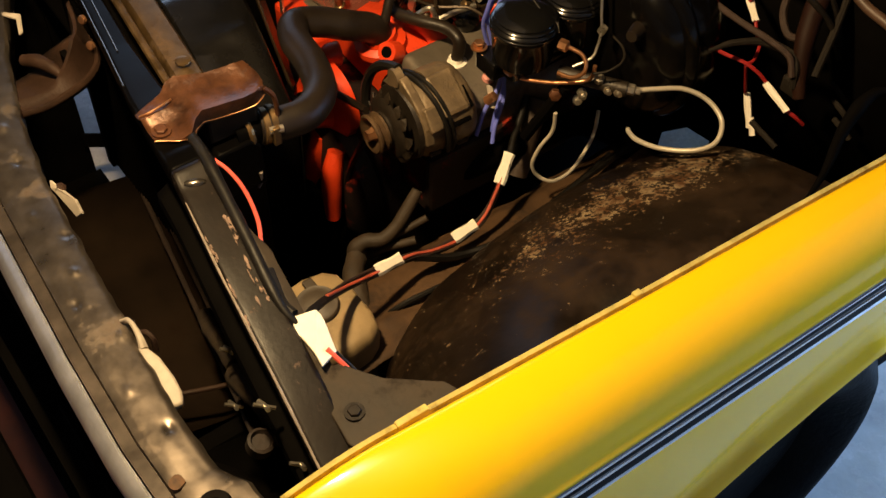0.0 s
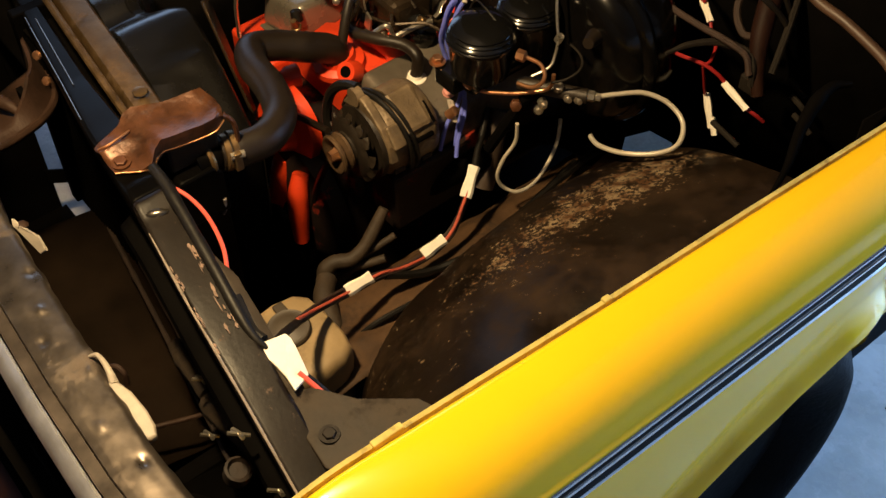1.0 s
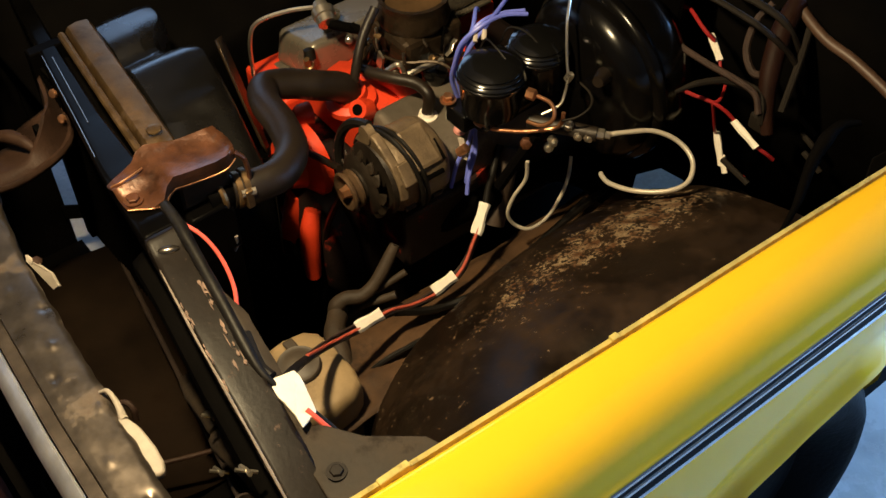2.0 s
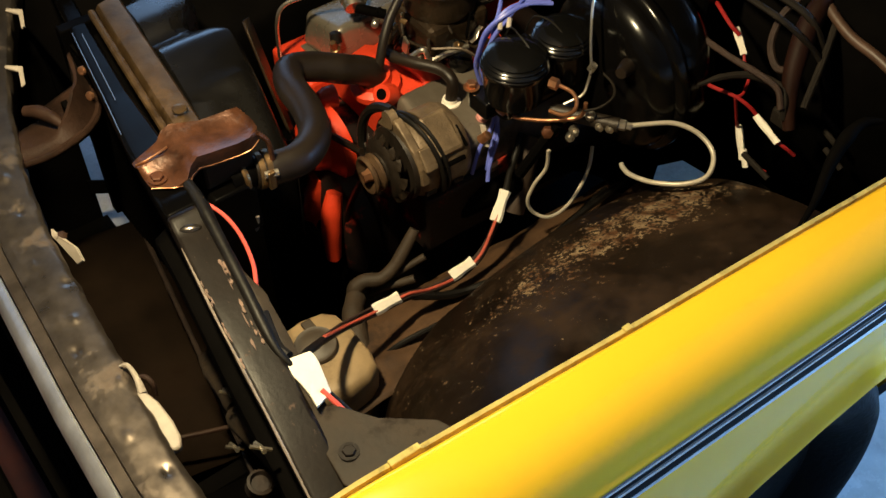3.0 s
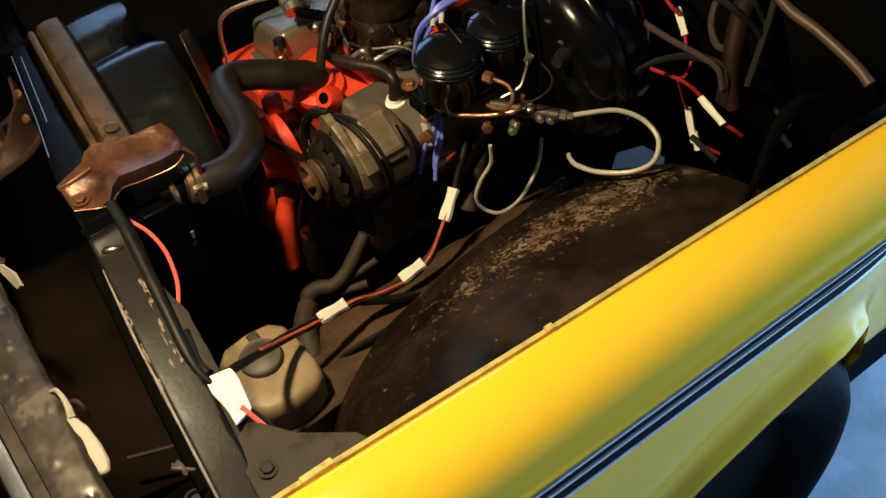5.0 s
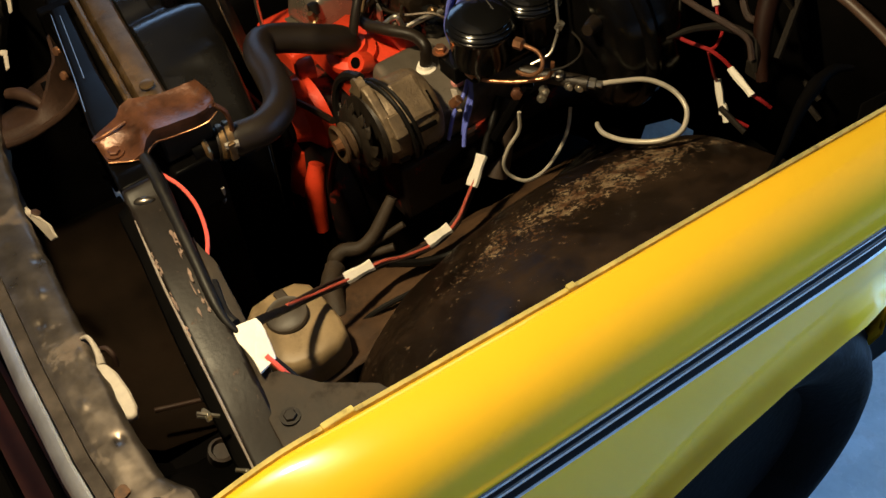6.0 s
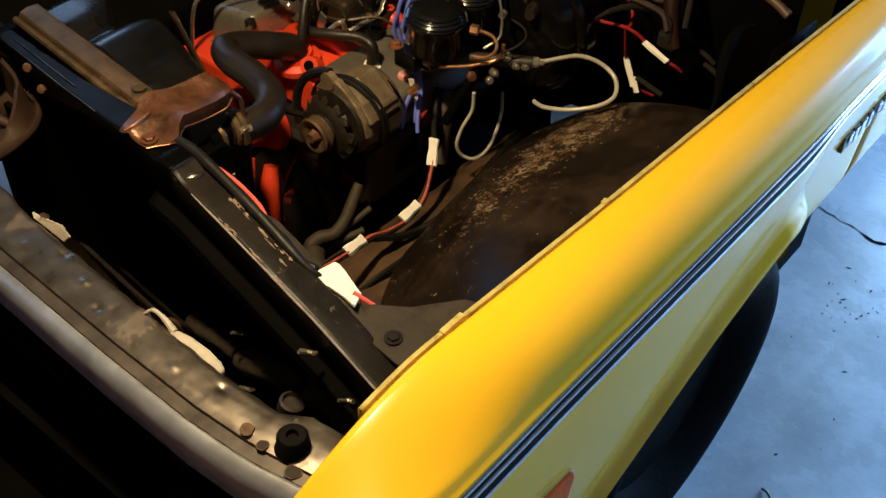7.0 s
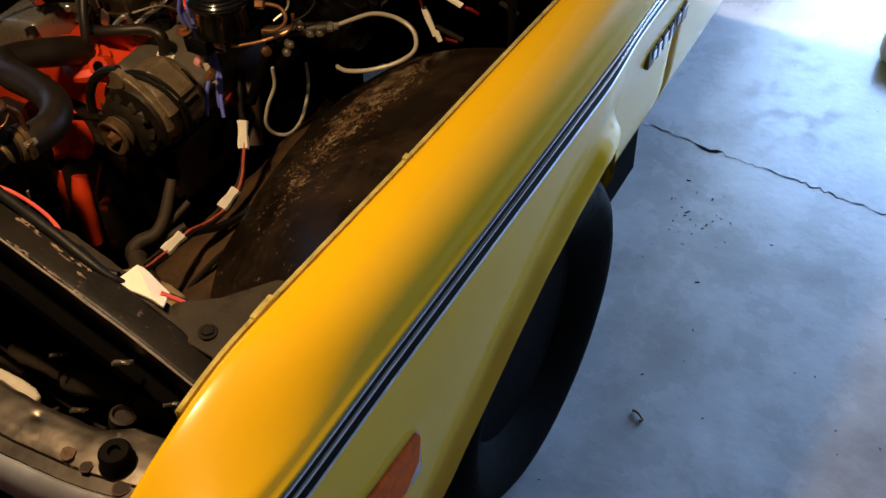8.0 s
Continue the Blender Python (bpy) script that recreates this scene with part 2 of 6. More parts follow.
M["black_trim"] = mat("black_trim_rubber", (0.0025, 0.0025, 0.0028), 0.55, 0, 0.3, 30, bump=0.05, spec=0.06)
M["stop_rubber"] = mat("matt_black_stop", (0.0035, 0.0025, 0.002), 0.7, 0, 0.4, 40, bump=0.1, spec=0.06)
# bright metal for the highlights modelled on the black rail
M["highlight_metal"] = mat("bright_highlight_metal", (0.16, 0.14, 0.12), 0.24, 0.9, 0.3, 30, bump=0.02, spec=0.6)
M["drum_black"] = mat("booster_black_paint", (0.0025, 0.0022, 0.0020), 0.20, 0, 0.3, 9, bump=0.03, bump_scale=90, spec=0.25, rough_var=0.08)
# pale surface for the unseen wall that throws light back
M["reflector_wall"] = mat("pale_reflector", (0.46, 0.45, 0.43), 0.85, 0, 0.12, 3, bump=0.1, bump_scale=40)
M["faded_lead"] = mat("faded_red_lead", (0.44, 0.085, 0.05), 0.45, 0, 0.35, 35, bump=0)
M["dark_red"] = mat("dark_red_wire", (0.28, 0.014, 0.014), 0.4, 0, 0.15, 30, bump=0)
M["blade"] = mat("rusty_blade_steel", (0.026, 0.018, 0.011), 0.5, 0.3, 0.5, 40, spot=(0.03, 0.014, 0.008), spot_scale=40, bump=0.25)
M["shell"] = mat("moulded_black_plastic", (0.0048, 0.0043, 0.0040), 0.26, 0, 0.35, 9, bump=0.03, bump_scale=120, spec=0.85)
M["pinkrod"] = mat("faded_pink_tube", (0.065, 0.035, 0.022), 0.5, 0, 0.3, 25, bump=0.1)
M["latch_brown"] = mat("rusty_latch_steel", (0.036, 0.018, 0.011), 0.6, 0.1, 0.5, 14, spot=(0.035, 0.016, 0.010), spot_scale=20, bump=0.3, spec=0.3)
M["plate_dust"] = mat("dusty_gusset_paint", (0.026, 0.018, 0.011), 0.6, 0, 0.5, 14, spot=(0.010, 0.007, 0.005), spot_scale=16, bump=0.15, bump_scale=90, spec=0.2)
M["glass_dark"] = mat("dark_window_glass", (0.01, 0.012, 0.012), 0.06, 0, 0.1, 5, bump=0.0, spec=0.5)


# ---- mesh helpers ----
def part(name, bm, material, parent=None, label="", smooth=True, bevel=0.0, solid=0.0):
    """Links a bmesh as one mesh object under a thing or a part."""
    me = bpy.data.meshes.new(name)
    bmesh.ops.recalc_face_normals(bm, faces=bm.faces)
    bm.to_mesh(me)
    bm.free()
    me.materials.append(M[material])
    if smooth:
        for p in me.polygons:
            p.use_smooth = True
        me.set_sharp_from_angle(angle=radians(38))
    ob = new(name, me)
    if parent is not None:
        ob.parent = parent
        ob.matrix_parent_inverse = parent.matrix_world.inverted()
    if solid:
        md = ob.modifiers.new("thickness", "SOLIDIFY")
        md.thickness, md.offset = solid, -1
    if bevel:
        md = ob.modifiers.new("edge", "BEVEL")
        md.width, md.segments, md.limit_method, md.angle_limit = bevel, 2, "ANGLE", radians(35)
    if label:
        ob["label"] = label
    return ob


def thing(name, at, label, category, group="", kind=""):
    ob = new(name)
    ob.empty_display_size = 0.05
    ob.matrix_world = Matrix.Translation(at)
    return tagged(ob, label, category, group, kind)


def box(lo, hi, bm=None):
    bm = bm or bmesh.new()
    m = Matrix.LocRotScale([(a + b) / 2 for a, b in zip(lo, hi)], None, [abs(b - a) for a, b in zip(lo, hi)])
    bmesh.ops.create_cube(bm, size=1, matrix=m)
    return bm


def smooth_path(pts, n=8):
    pts = [Vector(p) for p in pts]
    if len(pts) < 3:
        return pts
    full = [pts[0] * 2 - pts[1], *pts, pts[-1] * 2 - pts[-2]]
    out = []
    for i in range(1, len(full) - 2):
        a, b, c, d = full[i - 1:i + 3]
        for k in range(n):
            u = k / n
            out.append(0.5 * (2 * b + (c - a) * u + (2 * a - 5 * b + 4 * c - d) * u * u + (3 * b - a - 3 * c + d) * u ** 3))
    return [*out, pts[-1]]


def tube(pts, r, seg=10, n=8, bm=None, wob=0.0, closed=True):
    """A round tube along a smooth path; r may be a list, one radius a path point."""
    bm = bm or bmesh.new()
    path = smooth_path(pts, n)
    last, rings = None, []
    for i, p in enumerate(path):
        d = (path[min(i + 1, len(path) - 1)] - path[max(i - 1, 0)]).normalized()
        if last is None:
            last = d.orthogonal().normalized()
        u = (last - d * last.dot(d)).normalized()
        last, v = u, d.cross(u)
        f = i / max(1, len(path) - 1)
        if isinstance(r, (list, tuple)):
            k = f * (len(r) - 1)
            j = min(int(k), len(r) - 2)
            rr = r[j] + (r[j + 1] - r[j]) * (k - j)
        else:
            rr = r
        rr *= 1 + wob * noise.noise(p * 40)
        rings.append([bm.verts.new(p + (u * math.cos(a) + v * math.sin(a)) * rr) for a in (math.tau * s / seg for s in range(seg))])
    for a, b in zip(rings, rings[1:]):
        for s in range(seg):
            bm.faces.new((a[s], a[(s + 1) % seg], b[(s + 1) % seg], b[s]))
    if closed:
        bm.faces.new(rings[0][::-1])
        bm.faces.new(rings[-1])
    return bm


def lathe(profile, at, axis, seg=28, bm=None, cap=True):
    """Turns (along, radius) pairs about an axis through a point."""
    bm = bm or bmesh.new()
    q = Vector(axis).to_track_quat("Z", "Y").to_matrix().to_4x4()
    m = Matrix.Translation(at) @ q
    rings = [[bm.verts.new(m @ Vector((r * math.cos(a), r * math.sin(a), h))) for a in (math.tau * s / seg for s in range(seg))] for h, r in profile]
    for a, b in zip(rings, rings[1:]):
        for s in range(seg):
            bm.faces.new((a[s], a[(s + 1) % seg], b[(s + 1) % seg], b[s]))
    if cap:
        bm.faces.new(rings[0][::-1])
        bm.faces.new(rings[-1])
    return bm


def grid(rows, bm=None, close=False):
    """Faces between rows of points."""
    bm = bm or bmesh.new()
    vs = [[bm.verts.new(p) for p in row] for row in rows]
    for a, b in zip(vs, vs[1:]):
        for i in range(len(a) - 1):
            bm.faces.new((a[i], a[i + 1], b[i + 1], b[i]))
        if close:
            bm.faces.new((a[-1], a[0], b[0], b[-1]))
    if close:
        bm.faces.new(vs[0][::-1])
        bm.faces.new(vs[-1])
    return bm


def slab(poly, down, bm=None):
    """A plate: a polygon of points and the vector to its underside."""
    bm = bm or bmesh.new()
    top = [bm.verts.new(p) for p in poly]
    low = [bm.verts.new(Vector(p) + Vector(down)) for p in poly]
    bm.faces.new(top)
    bm.faces.new(low[::-1])
    for i in range(len(poly)):
        j = (i + 1) % len(poly)
        bm.faces.new((top[i], low[i], low[j], top[j]))
    return bm


def lerp_table(table, v):
    for (a, *pa), (b, *pb) in zip(table, table[1:]):
        if v <= b or (b, *pb) == tuple(table[-1]):
            u = 0 if a == b else min(1, max(0, (v - a) / (b - a)))
            return [x + (y - x) * u for x, y in zip(pa, pb)]


def hexbolt(name, at, parent, r=0.011, h=0.008, material="dark", axis=(0, 0, 1)):
    bm = lathe([(0, r * 1.5), (0.002, r * 1.5)], at, axis, 16)
    lathe([(0.002, r), (h, r), (h + 0.001, r * 0.85)], at, axis, 6, bm)
    return part(name, bm, material, parent, smooth=False)


# ---- garage ----
def floor():
    bm = bmesh.new()
    rows = [[(-4.5 + 9.5 * i / 40, -3.5 + 14 * j / 50, 0.0) for i in range(41)] for j in range(51)]
    ob = part("floor", grid(rows, bm), "floor", smooth=False)
    tagged(ob, "sealed grey concrete garage floor with a crack", "floor", kind="structure")
    # the crack: a thin dark ragged groove
    pts, rnd = [], random.Random(4)
    x, y = -0.12, 1.915
    while x < 1.7:
        pts.append((x, y + rnd.uniform(-0.008, 0.008)))
        x += rnd.uniform(0.008, 0.024)
        y -= 0.003 * rnd.random()
    b = bmesh.new()
    w = [rnd.uniform(0.0006, 0.0026) * (2.8 if 0.09 < p[0] < 0.15 else 1) for p in pts]
    grid([[(p[0], p[1] - k, 0.0012) for p, k in zip(pts, w)], [(p[0], p[1] + k, 0.0012) for p, k in zip(pts, w)]], b)
    part("crack", b, "dark", ob, smooth=False)
    return ob


def garage():
    floor()
    for name, lo, hi in (("wall_front", (-4.5, -3.6, 0), (5.0, -3.5, 2.7)), ("wall_west", (-4.6, -3.5, 0), (-4.5, -2.3, 2.7)), ("wall_west_pier", (-4.6, -0.7, 0), (-4.5, 0.7, 2.7)), ("wall_west_low", (-4.6, -2.3, 0), (-4.5, -0.7, 0.75)), ("wall_west_high", (-4.6, -2.3, 1.95), (-4.5, -0.7, 2.7)), ("wall_west_sill", (-4.6, 0.7, 0), (-4.5, 2.5, 1.1)), ("wall_west_head", (-4.6, 0.7, 2.3), (-4.5, 2.5, 2.7)), ("wall_west_end", (-4.6, 2.5, 0), (-4.5, 4.4, 2.7)),
                         ("wall_east", (5.0, -3.5, 0), (5.1, 4.4, 2.7)), ("wall_door_left", (-4.5, 4.3, 0), (-1.9, 4.4, 2.7)),
                         ("wall_door_right", (3.4, 4.3, 0), (5.0, 4.4, 2.7)), ("wall_door_head", (-1.9, 4.3, 2.35), (3.4, 4.4, 2.7))):
        # the unseen east wall is pale, added as a reflector for the fender
        pale = name == "wall_east"
        tagged(part(name, box(lo, hi), "reflector_wall" if pale else "wall", smooth=False), "plain unseen pale wall that reflects light" if pale else "plain dark board garage wall", "wall", kind="structure")
    tagged(part("ceiling", box((-4.5, -3.5, 2.7), (5.0, 4.4, 2.8)), "wall", smooth=False), "plain dark garage ceiling", "ceiling", kind="structure")


garage()


# ---- the car's body ----
EDGE = [(-0.30, 0.03), (-0.12, -0.004), (-0.02, -0.012), (0.08, -0.010), (0.20, -0.008), (0.30, -0.003), (0.60, 0.012), (0.85, 0.022), (1.10, 0.034), (1.40, 0.05), (2.60, 0.11)]
ARCH = [(0.34, 0.34), (0.36, 0.40), (0.40, 0.45), (0.46, 0.50), (0.54, 0.552), (0.62, 0.606), (0.72, 0.656), (0.83, 0.693), (0.94, 0.716),
        (1.01, 0.713), (1.06, 0.69), (1.10, 0.62), (1.125, 0.52), (1.135, 0.40), (1.14, 0.33)]
SIDE = [(0.20, 0.06), (0.33, 0.096), (0.42, 0.120), (0.455, 0.138), (0.52, 0.143), (0.60, 0.148), (0.68, 0.150), (0.75, 0.148), (0.82, 0.144), (0.86, 0.140), (0.888, 0.136), (0.905, 0.131)]
CROWN = [(0.0045, 0.9445), (0.007, 0.9485), (0.012, 0.9515), (0.017, 0.9530), (0.023, 0.9545), (0.030, 0.9555), (0.055, 0.956), (0.074, 0.9530), (0.090, 0.9465), (0.104, 0.9367), (0.114, 0.9255), (0.121, 0.9145), (0.1260, 0.9040), (0.1285, 0.8985), (0.1310, 0.8950), (0.1335, 0.8920), (0.1352, 0.8905), (0.1358, 0.8890), (0.136, 0.888)]
SIDE_TOP = 0.888


def edge_x(y):
    return lerp_table(EDGE, y)[0]


# behind the wheel the side leans in and tucks under
REAR_SIDE = [(0.20, -0.05), (0.33, 0.020), (0.42, 0.070), (0.48, 0.094), (0.52, 0.103), (0.60, 0.107), (0.68, 0.113), (0.72, 0.119), (0.76, 0.126), (0.82, 0.136), (0.86, 0.142), (0.884, 0.144), (0.905, 0.144)]


def side_x(y, z):
    x = lerp_table(SIDE, z)[0] + (0.012 * (y - 0.3) if y > 0.3 else -0.09 * max(0, 0.12 - y) ** 1.3)
    k = max(0.0, min(1.0, (y - 0.95) / 0.20))
    k = k * k * (3 - 2 * k)
    return x + (lerp_table(REAR_SIDE, z)[0] - x) * k


def low_z(y):
    return lerp_table(ARCH, y)[0] if ARCH[0][0] <= y <= ARCH[-1][0] else 0.33


def skin(y0, y1, steps, arch=True):
    """Rows across the panel, from the gutter flange over the crown and down the side."""
    rows = []
    ys = [y0 + (y1 - y0) * i / steps for i in range(steps + 1)]
    if arch:
        ys = sorted(set(round(v, 4) for v in ys) | {a[0] for a in ARCH})
    for y in ys:
        ex, sx = edge_x(y), side_x(y, SIDE_TOP)
        d = 0.85 * max(0.0, 0.245 - y) ** 2
        row = [(ex + 0.0005, y, 0.915 - d), (ex + 0.0005, y, 0.926 - d), (ex + 0.0030, y, 0.937 - d)]
        swell = 0.0025 * math.exp(-((y - 0.11) / 0.11) ** 2)
        k = max(0.0, min(1.0, (0.31 - y) / 0.20))
        k = k * k * (3 - 2 * k)
        for c, z in CROWN:
            z -= d * (1 - (c / 0.136) ** 2)
            if 0.012 < c < 0.126:
                top = 0.9515 - d
                z += (top + (0.9040 - top) * ((c - 0.012) / 0.114) ** 1.85 - z) * k
            row.append((ex + (sx - ex) * c / 0.136, y, z + swell * math.exp(-((c - 0.014) / 0.024) ** 2)))
        zl = low_z(y) if arch else 0.33
        for k in range(1, 15):
            z = SIDE_TOP + (zl - SIDE_TOP) * (k / 14) ** 0.55
            lip = 0.016 * math.exp(-((z - zl) / 0.020) ** 2) - 0.005 * math.exp(-((z - zl - 0.055) / 0.025) ** 2) if arch and 0.35 < y < 1.14 else 0.0
            row.append((side_x(y, z) + lip, y, z))
        z = row[-1][2]
        row.append((row[-1][0] - 0.008, y, z + 0.002))
        rows.append(row)
    return rows


def car():
    c = thing("car", (-0.7, 1.2, 0), "yellow classic car with its hood raised on a garage floor", "car")
    f = part("fender", grid(skin(-0.30, 1.418, 66)), "yellow", c, "glossy yellow front fender", solid=0.003)
    # dull inner flange along the gutter
    rows = []
    for i in range(61):
        y = 0.108 + 1.302 * i / 60
        ex, d = edge_x(y), 0.85 * max(0.0, 0.245 - y) ** 2
        rows.append([(ex - 0.0125, y, 0.905 - d), (ex - 0.0125, y, 0.934 - d), (ex - 0.0110, y, 0.9362 - d), (ex - 0.0055, y, 0.9355 - d), (ex - 0.0045, y, 0.930 - d), (ex + 0.0000, y, 0.929 - d)])
    part("gutter_flange", grid(rows), "dull_yellow", f, "dull olive-yellow inner flange", solid=0.002)
    # hood alignment tabs on the gutter edge
    for y, w in ((0.272, 0.042), (0.592, 0.012)):
        part("tab", box((edge_x(y) - 0.0135, y - w / 2, 0.930), (edge_x(y) - 0.004, y + w / 2, 0.9395)), "dull_yellow", f, smooth=False, bevel=0.002)
    # bright side trim with a dark centre stripe
    def strip(lo, hi, out, y0=-0.30, y1=1.418, n=60):
        rows = []
        for i in range(n + 1):
            y = y0 + (y1 - y0) * i / n
            row = []
            for k in range(7):
                u = k / 6
                z = lo + (hi - lo) * u
                row.append((side_x(y, z) + 0.0006 + out * math.sin(math.pi * u) ** 0.5, y, z))
            rows.append(row)
        return grid(rows)
    part("trim_strip", strip(0.8795, 0.8865, 0.0026), "chrome", f, "chrome side trim")
    part("trim_insert", strip(0.8690, 0.8797, 0.0004), "black_trim", f, "black trim insert")
    part("trim_strip", strip(0.8620, 0.8692, 0.0024), "chrome", f, "chrome side trim")
    part("trim_insert", strip(0.8450, 0.8622, 0.0005), "black_trim", f, "black trim insert")
    part("trim_lip", strip(0.8410, 0.8452, 0.0020), "moulding", f, "thin bright lower lip")
    # script of chrome blocks behind the wheel
    widths = [0.032, 0.022, 0.028, 0.018, 0.036, 0.030]
    y = 1.248
    for i, w in enumerate(widths):
        z = 0.706
        sx = side_x(y, z)
        bm = box((sx - 0.002, y, z - 0.018), (sx + 0.007, y + w, z + 0.018))
        block = part("emblem_block", bm, "seam", f, "dark backed lettering block", smooth=False, bevel=0.001)
        if i not in (0, 4):
            part("chrome_face", box((sx + 0.0072, y + 0.002, z - 0.015), (sx + 0.0105, y + w * 0.80, z + 0.017)), "chrome", block, smooth=False, bevel=0.002)
        else:
            part("chrome_face", box((sx + 0.0072, y + w * 0.45, z - 0.004), (sx + 0.0105, y + w - 0.002, z + 0.017)), "chrome", block, smooth=False, bevel=0.002)
        y += w + 0.006
    # amber side marker in its chrome frame
    mk = [(0.185, 0.716), (0.338, 0.704), (0.343, 0.690), (0.336, 0.640), (0.300, 0.608), (0.200, 0.622)]
    fr = [(0.180, 0.719), (0.340, 0.706), (0.348, 0.690), (0.349, 0.596), (0.300, 0.594), (0.195, 0.612)]
    marker = part("marker_frame", slab([(side_x(a, b) + 0.003, a, b) for a, b in fr], (-0.006, 0, 0)), "chrome", f, "chrome marker frame", smooth=False)
    part("marker_lens", slab([(side_x(a, b) + 0.008, a, b) for a, b in mk], (-0.008, 0, 0)), "amber", f, "amber side marker lens", smooth=False, bevel=0.002)
    # door behind the fender
    d = part("door", grid(skin(1.4225, 2.60, 20, False)), "yellow", c, "yellow door panel", solid=0.003)
    part("trim_strip", strip(0.866, 0.886, 0.0026, 1.4225, 2.60, 16), "chrome", d, "chrome side trim")
    part("trim_insert", strip(0.845, 0.866, 0.0006, 1.4225, 2.60, 16), "black_trim", d, "black trim insert")
    # inner wall of the wheel well behind the tyre, its shade put into near-black
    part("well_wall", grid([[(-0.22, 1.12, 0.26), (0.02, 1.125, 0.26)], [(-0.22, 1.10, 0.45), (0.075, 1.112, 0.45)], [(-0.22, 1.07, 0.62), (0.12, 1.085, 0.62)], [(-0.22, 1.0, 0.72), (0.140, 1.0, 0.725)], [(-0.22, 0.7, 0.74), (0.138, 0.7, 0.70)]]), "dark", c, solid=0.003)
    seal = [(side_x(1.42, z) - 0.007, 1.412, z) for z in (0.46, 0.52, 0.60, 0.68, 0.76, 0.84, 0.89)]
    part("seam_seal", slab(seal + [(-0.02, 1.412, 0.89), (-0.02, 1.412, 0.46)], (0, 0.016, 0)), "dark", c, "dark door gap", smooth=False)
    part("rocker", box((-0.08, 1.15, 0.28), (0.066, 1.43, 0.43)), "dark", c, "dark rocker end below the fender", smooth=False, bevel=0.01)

    # wheel housing liner: a domed arch over the wheel
    EDGE_IN = [(-0.20, 0.345, 0.60), (-0.245, 0.385, 0.598), (-0.295, 0.44, 0.602), (-0.338, 0.54, 0.626), (-0.336, 0.61, 0.660), (-0.332, 0.667, 0.686), (-0.330, 0.786, 0.706),
               (-0.316, 0.89, 0.716), (-0.286, 0.985, 0.723), (-0.236, 1.062, 0.726), (-0.14, 1.090, 0.742), (-0.07, 1.083, 0.752), (-0.02, 1.075, 0.76)]
    EDGE_OUT = [(-0.02, 0.30, 0.72), (-0.005, 0.33, 0.78), (0.0, 0.37, 0.82), (0.0, 0.46, 0.85), (0.0, 0.54, 0.86), (0.004, 0.62, 0.862), (0.008, 0.75, 0.864), (0.012, 0.86, 0.864), (0.016, 0.94, 0.855), (0.02, 1.0, 0.84), (0.022, 1.03, 0.82), (0.024, 1.05, 0.80), (0.026, 1.06, 0.79)]
    ein, eout = smooth_path(EDGE_IN, 8), smooth_path(EDGE_OUT, 8)
    rows = []
    for p, q in zip(ein, eout):
        row = [Vector((p.x * 0.98 - 0.008, p.y, 0.45)), Vector((p.x - 0.010, p.y, p.z - 0.08)), Vector((p.x - 0.010, p.y, p.z - 0.03)), Vector((p.x - 0.006, p.y, p.z - 0.010))]
        for k in range(33):
            u = k / 32
            v = p.lerp(q, u)
            v.z += 0.017 * math.sin(math.pi * u) + 0.004 * noise.noise(v * 9)
            v.z -= 0.030 * math.exp(-((v - Vector((-0.025, 0.60, 0.85))).length / 0.055) ** 2)
            row.append(v)
        rows.append(row)
    liner_rows = rows
    housing = part("wheel_housing", grid(rows), "housing", c, "glossy black wheel housing with scraped rusty paint", solid=0.003)
    # where the paint is scraped: a broken band under the ridge, one bare patch, a scuffed front face
    wear = housing.data.attributes.new("wear", "FLOAT", "POINT")
    for i, row in enumerate(rows):
        along = i / (len(rows) - 1)
        for k in range(len(row)):
            u = (k - 4) / 32
            w = 0.95 * math.exp(-((u - 0.27 - 0.05 * math.sin(7 * along)) / 0.15) ** 2 - ((along - 0.60) / 0.17) ** 2)
            w += 0.34 * math.exp(-((u - 0.34) / 0.30) ** 2 - ((along - 0.55) / 0.28) ** 2)
            w += 0.55 * math.exp(-((u - 0.36) / 0.08) ** 2 - ((along - 0.58) / 0.06) ** 2)
            w += 0.45 * math.exp(-((u - 0.24) / 0.14) ** 2 - ((along - 0.36) / 0.12) ** 2) + 0.22 * math.exp(-((along - 0.14) / 0.10) ** 2)
            wear.data[i * len(row) + k].value = min(1.0, w)
    # front closing plate beside the core support, with its bolt
    plate = [(-0.165, 0.225, 0.887), (-0.052, 0.212, 0.872), (-0.004, 0.24, 0.885), (-0.004, 0.36, 0.905), (-0.05, 0.345, 0.895), (-0.10, 0.292, 0.886), (-0.15, 0.262, 0.886)]
    plate = [(x, y, 0.8835 + 0.02 * (x + 0.083) + 0.13 * (y - 0.24)) for x, y, z in plate]
    pl = part("gusset_plate", slab(plate, (0, 0, -0.004)), "plate_dust", c, "dusty black gusset plate", smooth=False, bevel=0.0015)
    hexbolt("bolt", (-0.083, 0.240, 0.884), pl, 0.0085, 0.004, "bar")
    part("gusset_plate", slab([(-0.004, 0.26, 0.885), (-0.004, 0.36, 0.904), (-0.02, 0.40, 0.70), (-0.05, 0.30, 0.60), (-0.05, 0.24, 0.7)], (-0.004, 0, 0)), "liner", c, smooth=False)

    # inner apron and frame rail
    rows = []
    APRON = [(-0.29, 0.600), (-0.35, 0.598), (-0.40, 0.588), (-0.46, 0.565), (-0.49, 0.535), (-0.50, 0.46), (-0.505, 0.36)]
